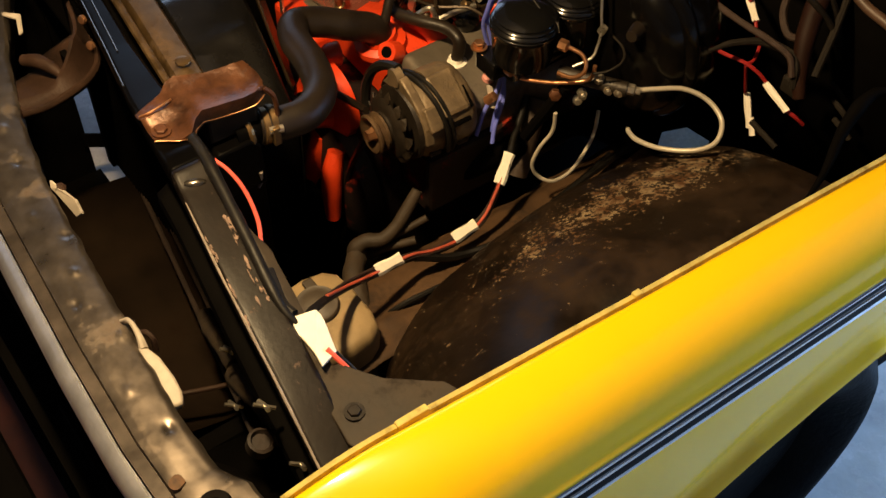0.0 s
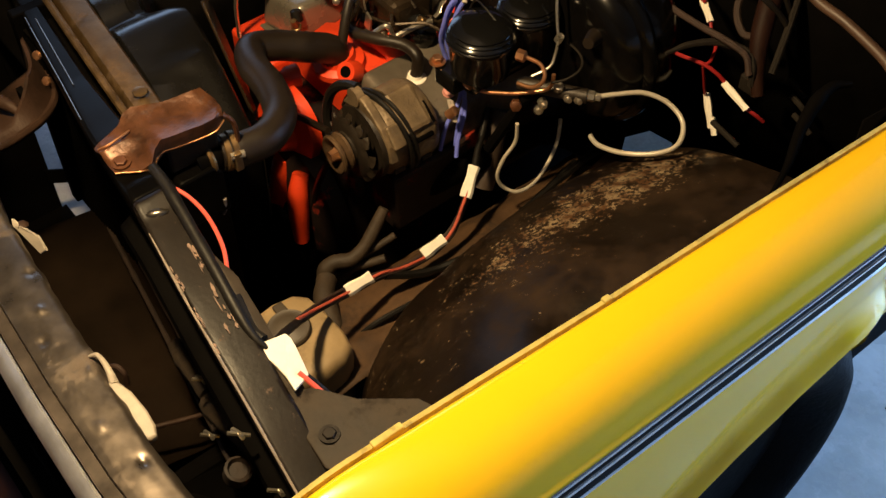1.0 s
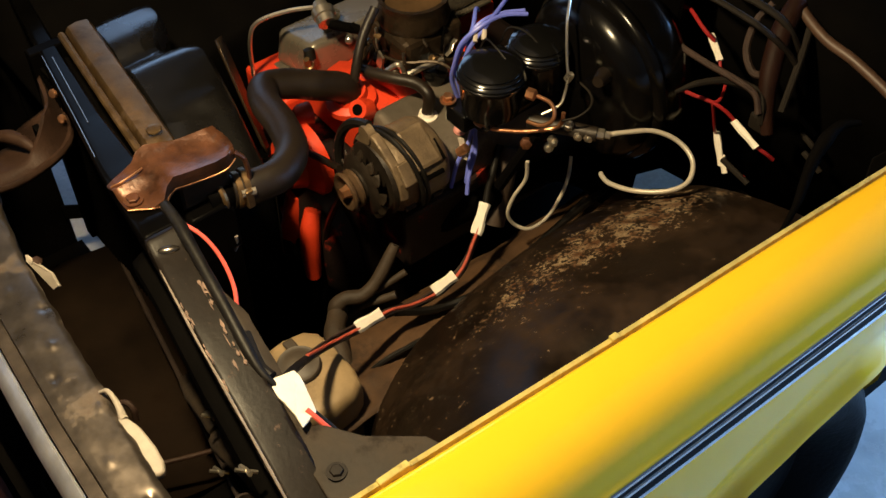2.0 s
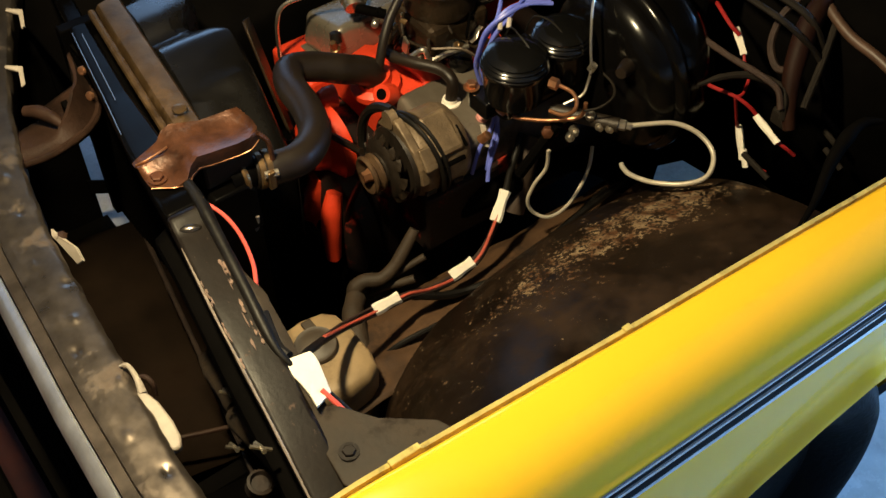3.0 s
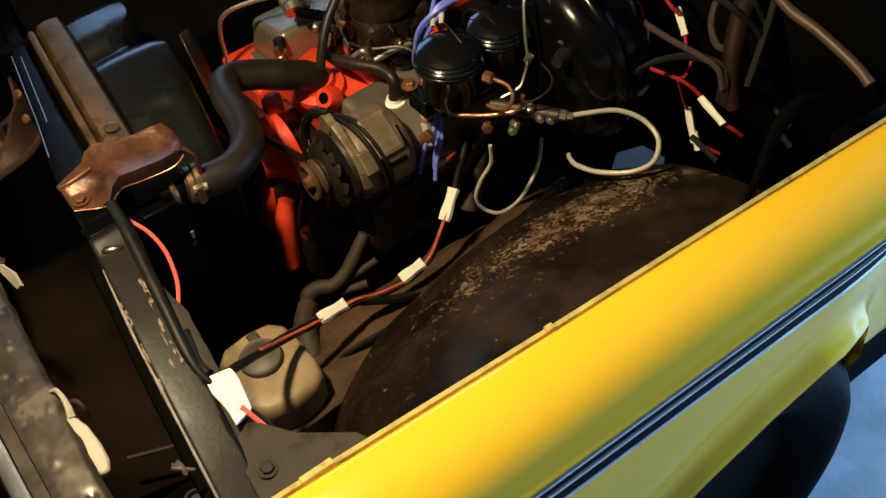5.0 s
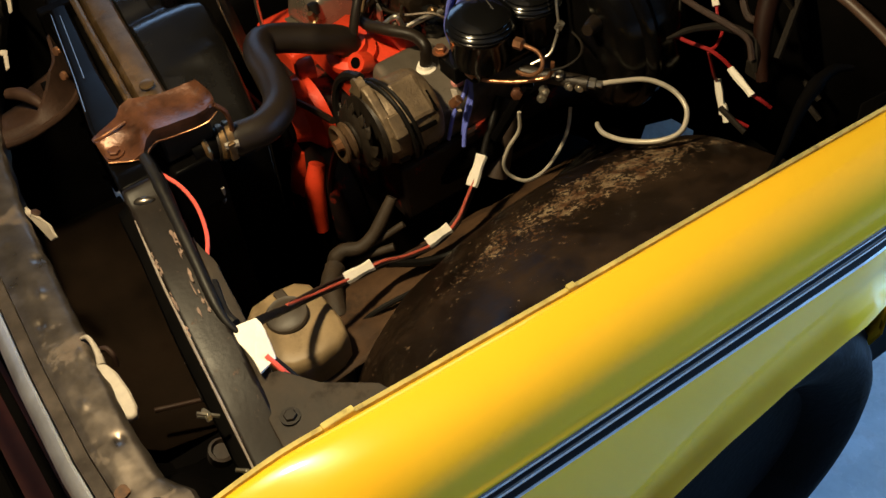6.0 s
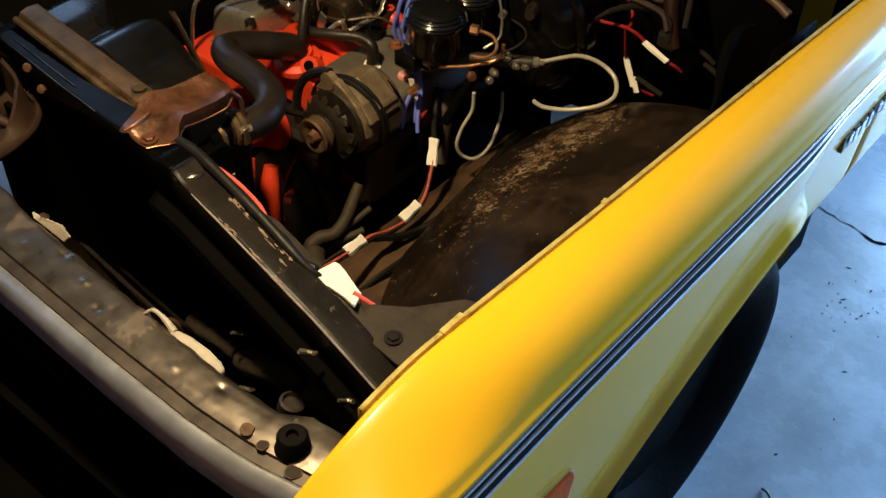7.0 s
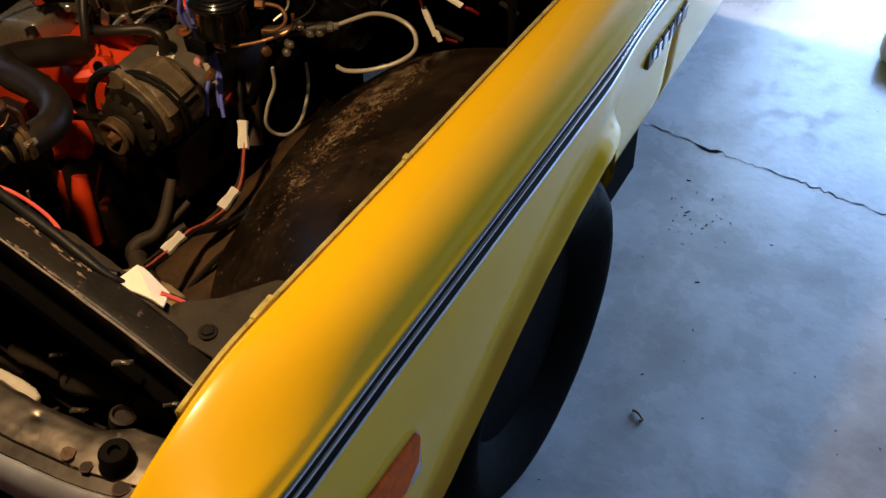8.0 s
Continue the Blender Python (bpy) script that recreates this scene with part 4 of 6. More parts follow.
def radiator():
    r = thing("radiator", (-0.9, 0.36, 0.42), "black radiator with a dull brass top tank", "radiator")
    part("core", box((-1.09, 0.315, 0.42), (-0.56, 0.372, 0.83)), "dark", r, smooth=False)
    for x in (-1.09, -0.56):
        part("side_channel", box((x - 0.012, 0.305, 0.42), (x + 0.012, 0.382, 0.86)), "black", r, smooth=False, bevel=0.003)
    rows = []
    for i in range(21):
        x = -1.10 + 0.47 * i / 20
        z = 0.893 + 0.05 * (x + 0.64) + 0.002 * noise.noise(Vector((x * 20, 1, 1)))
        y0 = 0.330 - 0.12 * (x + 0.64)
        rows.append([(x, y0 - 0.006, z - 0.06), (x, y0 - 0.004, z - 0.008), (x, y0 + 0.002, z), (x, y0 + 0.018, z + 0.003), (x, y0 + 0.038, z), (x, y0 + 0.043, z - 0.008), (x, y0 + 0.045, z - 0.06)])
    t = part("top_tank", grid(rows, close=True), "brass", r, "dull brass top tank")
    part("seam_strip", tube([(-1.09, 0.370, 0.866), (-0.9, 0.346, 0.878), (-0.645, 0.317, 0.888)], 0.0065, 8), "brass", t)
    part("rivet", lathe([(0, 0.012), (0.002, 0.011), (0.003, 0.006)], (-0.738, 0.362, 0.896), (0, 0, 1), 16), "brass", t)
    rows = []
    for i in range(9):
        x = -0.645 + 0.11 * i / 8
        rows.append([(x, 0.298, 0.80), (x, 0.300, 0.875), (x, 0.312, 0.89), (x, 0.365, 0.89), (x, 0.378, 0.875), (x, 0.38, 0.80)])
    part("end_tank", grid(rows, close=True), "black", r, bevel=0.004)
    part("outlet_neck", lathe([(0, 0.022), (0.02, 0.020), (0.03, 0.022), (0.034, 0.020), (0.07, 0.019)], (-0.563, 0.350, 0.884), (0.09, 1, 0), 24), "black", r)
    part("outlet_ring", lathe([(0, 0.0235), (0.004, 0.026), (0.008, 0.0235)], (-0.561, 0.366, 0.884), (0.09, 1, 0), 24), "brass", r)
    # fins between the tanks
    bm = bmesh.new()
    for i in range(46):
        x = -1.08 + 0.0112 * i
        box((x, 0.312, 0.43), (x + 0.002, 0.316, 0.82), bm)
    part("core_face", bm, "dark", r, smooth=False)["kind"] = "stuff"
    return r


def shroud():
    s = thing("fan_shroud", (-0.95, 0.46, 0.5), "smooth black fan shroud behind the radiator", "fan shroud")
    rows = []
    for i in range(41):
        x = -1.10 + 0.46 * i / 40
        u = max(0.0, (x + 0.90) / 0.26)
        zt = 0.874 - 0.024 * math.exp(-((x + 0.965) / 0.03) ** 2) - 0.075 * u ** 1.3 - 0.15 * max(0.0, -0.955 - x)
        yr = 0.545 - 0.05 * math.exp(-((x + 0.985) / 0.045) ** 2) - 0.05 * u
        crease = 0.008 * math.exp(-((x + 0.80) / 0.012) ** 2)
        g = max(0.0, -0.10 * (x + 0.70))
        rows.append([(x, 0.384 + g, zt - 0.012 + 0.03 * u), (x, 0.392 + g, zt - 0.002 + 0.02 * u), (x, 0.43 + 0.5 * g, zt + 0.01 * u), (x, 0.47, zt + crease), (x, yr - 0.03, zt + crease), (x, yr - 0.010, zt - 0.004), (x, yr - 0.002, zt - 0.014), (x, yr + 0.002, zt - 0.04), (x, yr, 0.66), (x, yr - 0.01, 0.48)])
    part("top_shell", grid(rows), "shell", s, "smooth black moulded shell", solid=0.003)
    part("side_shell", grid([[(-0.642, 0.388, 0.79), (-0.640, 0.44, 0.79), (-0.642, 0.490, 0.77)], [(-0.642, 0.388, 0.48), (-0.640, 0.44, 0.48), (-0.642, 0.488, 0.48)]]), "black", s, solid=0.003)
    return s


def mount_bracket():
    b = thing("radiator_bracket", (-0.58, 0.3, 0.9), "rusty stamped steel bracket bolted over the radiator", "bracket")
    # foot on the rail, then a raised curved saddle over the tank
    prof = [(0.234, 0.9485, -0.612, -0.553), (0.246, 0.9490, -0.618, -0.545), (0.262, 0.9495, -0.624, -0.534), (0.280, 0.951, -0.628, -0.534), (0.292, 0.958, -0.634, -0.545),
            (0.306, 0.962, -0.634, -0.552), (0.325, 0.958, -0.630, -0.552), (0.345, 0.955, -0.625, -0.552), (0.368, 0.955, -0.621, -0.549), (0.385, 0.957, -0.618, -0.548), (0.402, 0.960, -0.612, -0.556)]
    rows = []
    for y, z, x0, x1 in prof:
        foot = max(0.0, min(1.0, (0.295 - y) / 0.03))
        row = [(x0 - 0.002, y, z - 0.012 * (1 - foot) - 0.001)]
        for k in range(9):
            u = k / 8
            ridge = 0.010 * foot * math.exp(-((u - 0.35) / 0.13) ** 2)
            curl = 0.006 * (1 - foot) * (u - 0.5) ** 2 * 4
            row.append((x0 + (x1 - x0) * u, y + 0.006 * math.sin(math.pi * u) * (1 - foot), z + ridge + curl + 0.0012 * noise.noise(Vector((x0 + u, y * 30, 1)))))
        row.append((x1 + 0.001, y, z - 0.014 * (1 - foot) - 0.001))
        row.append((x1 - 0.001, y, z - 0.020 * (1 - foot) - 0.0015))
        rows.append(row)
    part("saddle", grid(rows), "rust", b, "rusty curved saddle", solid=0.0025)
    part("worn_edge", tube([(r[3] + 0.001, r[0], r[1] - 0.016 * max(0.0, min(1.0, (r[0] - 0.27) / 0.03))) for r in prof], 0.0010, 6), "copper", b, "bare worn edge")
    part("worn_edge", tube([(-0.602, 0.236, 0.953), (-0.596, 0.250, 0.9585), (-0.598, 0.270, 0.960), (-0.604, 0.285, 0.958)], 0.002, 6), "copper", b, "bare worn ridge")
    part("pad", box((-0.615, 0.31, 0.893), (-0.555, 0.39, 0.945)), "rubber", b, smooth=False, bevel=0.006)
    hexbolt("bolt", (-0.563, 0.249, 0.950), b, 0.009, 0.006, "rust")
    part("tail", tube([(-0.556, 0.402, 0.955), (-0.550, 0.412, 0.94), (-0.548, 0.414, 0.915), (-0.545, 0.41, 0.895)], 0.004, 6), "rust", b)
    return b


def upper_hose():
    h = thing("radiator_hose", (-0.65, 0.5, 0.8), "thick black rubber radiator hose with two bends", "hose")
    path = [(-0.560, 0.388, 0.884), (-0.552, 0.425, 0.880), (-0.556, 0.468, 0.876), (-0.592, 0.510, 0.870), (-0.655, 0.533, 0.866), (-0.725, 0.546, 0.858), (-0.770, 0.572, 0.849), (-0.768, 0.612, 0.838), (-0.752, 0.660, 0.820), (-0.747, 0.705, 0.796), (-0.748, 0.715, 0.77)]
    part("hose", tube(path, 0.0255, 18, 8, wob=0.02), "rubber", h, "black moulded rubber hose")
    for k in (0.0, 0.012):
        part("clamp_band", lathe([(-0.005, 0.0262), (-0.004, 0.028), (0.004, 0.028), (0.005, 0.0262)], (-0.559, 0.396 + k, 0.8835), (0.2, 1, -0.1), 28, cap=False), "brass", h, "tarnished hose clamp")
    part("clamp_screw", tube([(-0.535, 0.392, 0.895), (-0.531, 0.412, 0.893)], 0.006, 8), "steel", h)
    part("clamp_ear", box((-0.536, 0.395, 0.868), (-0.527, 0.407, 0.90)), "brass", h, smooth=False, bevel=0.002)
    return h


def engine():
    e = thing("engine", (-0.77, 0.85, 0.3), "orange painted V8 engine with silver valve covers", "engine")
    part("block", box((-0.95, 0.635, 0.30), (-0.60, 1.18, 0.66)), "black_orange", e, "near-black engine block with orange patches", smooth=False, bevel=0.02)
    part("timing_cover", lathe([(0, 0.13), (0.03, 0.125), (0.045, 0.10), (0.05, 0.05)], (-0.75, 0.635, 0.50), (0, -1, 0), 32), "black_orange", e, "near-black timing cover with orange patches")
    part("water_pump", lathe([(0, 0.075), (0.02, 0.072), (0.035, 0.045), (0.06, 0.035), (0.065, 0.02)], (-0.77, 0.64, 0.66), (0, -1, 0.0), 28), "orange", e, "greasy orange water pump")
    part("pump_leg", tube([(-0.765, 0.598, 0.60), (-0.768, 0.585, 0.545), (-0.770, 0.575, 0.49), (-0.765, 0.575, 0.43)], 0.020, 12), "orange", e)
    part("pump_leg", tube([(-0.80, 0.61, 0.70), (-0.82, 0.60, 0.62), (-0.78, 0.595, 0.50)], 0.020, 12), "orange", e)
    part("pump_elbow", tube([(-0.700, 0.590, 0.61), (-0.692, 0.575, 0.575), (-0.688, 0.568, 0.53), (-0.684, 0.565, 0.47)], [0.015, 0.019, 0.019, 0.014], 12), "orange", e, "orange pump elbow")
    part("pump_boss", lathe([(0, 0.026), (0.02, 0.026), (0.024, 0.018)], (-0.765, 0.615, 0.722), (0.1, -1, 0.2), 16), "orange", e)
    # intake manifold
    rows = []
    for i in range(15):
        y = 0.70 + 0.28 * i / 14
        k = 0.006 * math.sin(i * 2.1)
        rows.append([(-0.90, y, 0.68), (-0.875, y, 0.735 + k), (-0.83, y, 0.752), (-0.79, y, 0.762 + k), (-0.74, y, 0.762 - k), (-0.70, y, 0.748 + k), (-0.672, y, 0.72), (-0.65, y, 0.67)])
    part("intake_manifold", grid(rows, close=True), "orange", e, "orange intake manifold")
    for y in (0.80, 0.865, 0.93):
        part("runner", tube([(-0.77, y, 0.765), (-0.72, y + 0.01, 0.768), (-0.675, y + 0.015, 0.735)], 0.022, 12), "orange", e)
    part("thermostat_housing", lathe([(0, 0.045), (0.012, 0.045), (0.018, 0.032), (0.03, 0.030)], (-0.750, 0.722, 0.752), (0, -0.15, 1), 24), "orange", e, "orange thermostat housing")
    part("housing_flange", box((-0.80, 0.70, 0.748), (-0.70, 0.745, 0.762)), "orange", e, smooth=False, bevel=0.006)
    hexbolt("bolt", (-0.80, 0.72, 0.764), e, 0.008, 0.008, "brass")
    b = lathe([(0, 0.019), (0.028, 0.018), (0.030, 0.017), (0.030, 0.010), (0.012, 0.009)], (-0.705, 0.722, 0.765), (0.25, -0.75, 0.55), 20)
    part("bypass_port", b, "orange", e, "open orange water port")
    part("bypass_hole", lathe([(0.0295, 0.0098), (0.0305, 0.0098)], (-0.705, 0.722, 0.765), (0.25, -0.75, 0.55), 18), "dark", e)
    part("side_port", lathe([(0, 0.022), (0.02, 0.02), (0.03, 0.014)], (-0.79, 0.66, 0.735), (-0.2, -1, 0.1), 20), "orange", e)
    # valve covers: long boxes with rounded shoulders
    def cover(x, mat_name, label, y0, y1, z, tilt, w=0.062):
        bm = box((x - w, y0, z - 0.075), (x + w, y1, z - 0.002))
        for v in bm.verts:
            v.co.z += tilt * (v.co.x - x)
            if v.co.z > z - 0.03:
                v.co.y += 0.012 if v.co.y < (y0 + y1) / 2 else -0.012
                v.co.x = x + (v.co.x - x) * 0.94
        bmesh.ops.bevel(bm, geom=bm.edges[:], offset=0.016, segments=4, profile=0.6, affect="EDGES")
        c = part("valve_cover", bm, mat_name, e, label)
        rim = [(x - w * 1.12, y0 - 0.008, z - 0.075 - tilt * w), (x + w * 1.12, y0 - 0.008, z - 0.075 + tilt * w), (x + w * 1.12, y1 + 0.008, z - 0.075 + tilt * w), (x - w * 1.12, y1 + 0.008, z - 0.075 - tilt * w)]
        part("cover_flange", slab(rim, (0, 0, -0.008)), mat_name, c, smooth=False, bevel=0.002)
        return c
    near = cover(-0.615, "grey", "dusty grey valve cover", 0.712, 1.13, 0.762, -0.14, 0.082)
    part("grommet", lathe([(0, 0.019), (0.010, 0.019), (0.012, 0.014), (0.018, 0.012)], (-0.632, 0.795, 0.752), (0, 0, 1), 22), "white", near, "pale hose grommet")
    part("breather_hose", tube([(-0.632, 0.795, 0.762), (-0.628, 0.797, 0.785), (-0.634, 0.800, 0.805), (-0.662, 0.795, 0.812), (-0.70, 0.772, 0.812), (-0.742, 0.757, 0.806), (-0.775, 0.765, 0.80), (-0.80, 0.80, 0.80)], 0.0105, 12), "rubber", near, "black breather hose")
    part("red_grommet", lathe([(0, 0.011), (0.006, 0.010), (0.008, 0.004)], (-0.572, 0.818, 0.755), (0.3, 0, 1), 16), "pinkcap", near)
    far = cover(-0.935, "silver", "silver valve cover", 0.715, 1.13, 0.785, 0.2, 0.062)
    part("filler_cap", lathe([(0, 0.016), (0.008, 0.018), (0.012, 0.020), (0.018, 0.020), (0.020, 0.014)], (-0.925, 0.80, 0.79), (0, 0, 1), 20), "steel", far, "steel filler cap")
    part("temperature_sender", lathe([(0, 0.010), (0.012, 0.010), (0.014, 0.007), (0.03, 0.006)], (-0.865, 0.715, 0.758), (0.1, -0.3, 1), 6), "brass", e, "brass sender")
    part("sender_cap", lathe([(0, 0.011), (0.018, 0.010), (0.02, 0.006)], (-0.872, 0.72, 0.775), (-0.3, 0.1, 1), 14), "wire", e)
    # dipstick tube and ribbed stay
    part("stay", tube([(-0.775, 0.80, 0.90), (-0.760, 0.762, 0.868), (-0.745, 0.735, 0.83), (-0.735, 0.715, 0.78)], 0.0085, 10), "rubber", e, "black stay hose")
    # exhaust manifold, near side
    part("exhaust_manifold", tube([(-0.56, 0.72, 0.60), (-0.53, 0.80, 0.63), (-0.53, 0.88, 0.62), (-0.53, 1.0, 0.60), (-0.53, 1.1, 0.52)], 0.032, 14), "dark", e)
    part("head", box((-0.63, 0.66, 0.56), (-0.52, 1.16, 0.685)), "black_orange", e, smooth=False, bevel=0.008)
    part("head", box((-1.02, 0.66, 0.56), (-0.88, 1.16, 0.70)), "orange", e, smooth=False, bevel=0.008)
    part("bellhousing", lathe([(0, 0.20), (0.05, 0.19), (0.2, 0.11)], (-0.77, 1.16, 0.45), (0, 1, 0), 28), "dark", e)
    part("oil_pan", box((-0.92, 0.66, 0.16), (-0.63, 1.10, 0.31)), "dark", e, smooth=False, bevel=0.02)
    part("crank_pulley", lathe([(0, 0.085), (0.008, 0.085), (0.014, 0.072), (0.020, 0.085), (0.03, 0.085), (0.03, 0.02)], (-0.76, 0.585, 0.42), (0, -1, 0), 36), "black", e)
    part("fan_pulley", lathe([(0, 0.034), (0.008, 0.034), (0.014, 0.028), (0.020, 0.034), (0.03, 0.034), (0.03, 0.02)], (-0.77, 0.585, 0.66), (0, -1, 0), 36), "black", e)
    # cooling fan behind the shroud, on the pump's nose
    for angle in (123, 183, 243):
        a = radians(angle)
        out, side = Vector((math.cos(a), 0, math.sin(a))), Vector((-math.sin(a), 0, math.cos(a)))
        rows = []
        for i in range(13):
            r = 0.045 + 0.205 * i / 12
            wide = 0.022 + 0.020 * min(1.0, i / 5) - (0.010 if i == 12 else 0.0)
            rows.append([Vector((-0.77, 0.572, 0.66)) + out * r + side * (wide * k) + Vector((0, 0.5 * wide * k - 0.008 * (1 - k * k), 0)) for k in (-1, -0.5, 0, 0.5, 1)])
        part("cooling_fan_blade", grid(rows), "fan_brown", e, "dull brown fan blade", solid=0.002)
    return e


def carburetor():
    c = thing("carburetor", (-0.78, 0.86, 0.76), "dirty brassy carburetor on the intake manifold", "carburetor")
    part("base", box((-0.84, 0.80, 0.765), (-0.70, 0.96, 0.785)), "varnish", c, smooth=False, bevel=0.004)
    part("bowl", box((-0.83, 0.815, 0.785), (-0.715, 0.945, 0.845)), "varnish", c, smooth=False, bevel=0.012)
    part("air_horn", lathe([(0, 0.062), (0.01, 0.065), (0.03, 0.060), (0.045, 0.062), (0.05, 0.064), (0.05, 0.056), (0.02, 0.05)], (-0.775, 0.88, 0.845), (0, 0, 1), 32), "varnish", c, "stained air horn rim")
    part("choke_plate", lathe([(0, 0.050), (0.002, 0.050)], (-0.775, 0.88, 0.872), (0.1, 0, 1), 28), "tanplate", c, "tan choke plate")
    rnd = random.Random(8)
    for i in range(44):
        x, y, z = rnd.uniform(-0.835, -0.685), rnd.uniform(0.765, 0.90), rnd.uniform(0.785, 0.862)
        if x > -0.72:
            y += 0.03
        r = rnd.uniform(0.003, 0.008)
        axis = (rnd.uniform(-1, 1), rnd.uniform(-1, -0.2), rnd.uniform(-0.3, 1))
        look_of = rnd.choice(["varnish", "steel", "varnish", "brass", "dark", "seam"])
        if i % 3 == 0:
            part("screw", lathe([(0, r), (r * 2, r), (r * 2.3, r * 0.6)], (x, y, z), axis, 8), look_of, c)
        elif i % 3 == 1:
            q = Matrix.Translation((x, y, z)) @ Vector(axis).to_track_quat("Z", "Y").to_matrix().to_4x4()
            w, h = rnd.uniform(0.006, 0.012), rnd.uniform(0.012, 0.026)
            bm = slab([q @ Vector(v) for v in ((-w, -h, 0), (w * 0.6, -h, 0), (w, -h * 0.3, 0), (w * 0.5, h * 0.4, 0), (w * 0.7, h, 0), (-w * 0.4, h * 0.9, 0), (-w * 0.7, h * 0.1, 0))], q.to_3x3() @ Vector((0, 0, -0.003)))
            part("link_plate", bm, look_of, c, smooth=False, bevel=0.0008)
        else:
            e = Vector((rnd.uniform(-0.03, 0.03), rnd.uniform(-0.02, 0.02), rnd.uniform(-0.03, 0.02)))
            p = Vector((x, y, z))
            part("rod", tube([p, p + e * 0.5 + Vector((0.006, -0.006, 0.006)), p + e], rnd.uniform(0.0018, 0.0032), 6), look_of, c)
    part("lever", tube([(-0.74, 0.78, 0.79), (-0.72, 0.775, 0.81), (-0.70, 0.79, 0.83), (-0.695, 0.80, 0.80)], 0.005, 8), "steel", c, "bright throttle lever")
    part("lever", slab([(-0.76, 0.785, 0.80), (-0.735, 0.778, 0.80), (-0.725, 0.775, 0.835), (-0.742, 0.778, 0.84)], (0, 0.004, 0)), "steel", c, smooth=False)
    part("linkage", tube([(-0.75, 0.785, 0.825), (-0.70, 0.80, 0.83), (-0.66, 0.84, 0.835), (-0.63, 0.86, 0.82)], 0.003, 6), "varnish", c)
    part("spring", tube([(-0.70, 0.80, 0.80), (-0.69, 0.83, 0.81), (-0.68, 0.87, 0.815)], 0.005, 8, wob=0.5), "steel", c)
    part("vacuum_can", lathe([(0, 0.026), (0.006, 0.030), (0.014, 0.030), (0.022, 0.020), (0.03, 0.008)], (-0.70, 0.862, 0.785), (0.5, -0.7, 0.5), 24), "black_gloss", c, "black vacuum can")
    part("fuel_fitting", lathe([(0, 0.017), (0.014, 0.017), (0.016, 0.020), (0.03, 0.020), (0.034, 0.014), (0.045, 0.012)], (-0.858, 0.755, 0.842), (-0.55, 0.15, 0.25), 20), "steel", c, "bright fuel filter fitting")
    part("fuel_elbow", tube([(-0.858, 0.758, 0.842), (-0.845, 0.775, 0.835), (-0.83, 0.80, 0.825)], 0.009, 10), "dark", c)
    part("fuel_line", tube([(-0.895, 0.762, 0.855), (-0.925, 0.715, 0.85), (-0.945, 0.665, 0.838), (-0.955, 0.65, 0.80), (-0.985, 0.66, 0.70)], 0.004, 8), "steel", c, "steel fuel line")
    return c


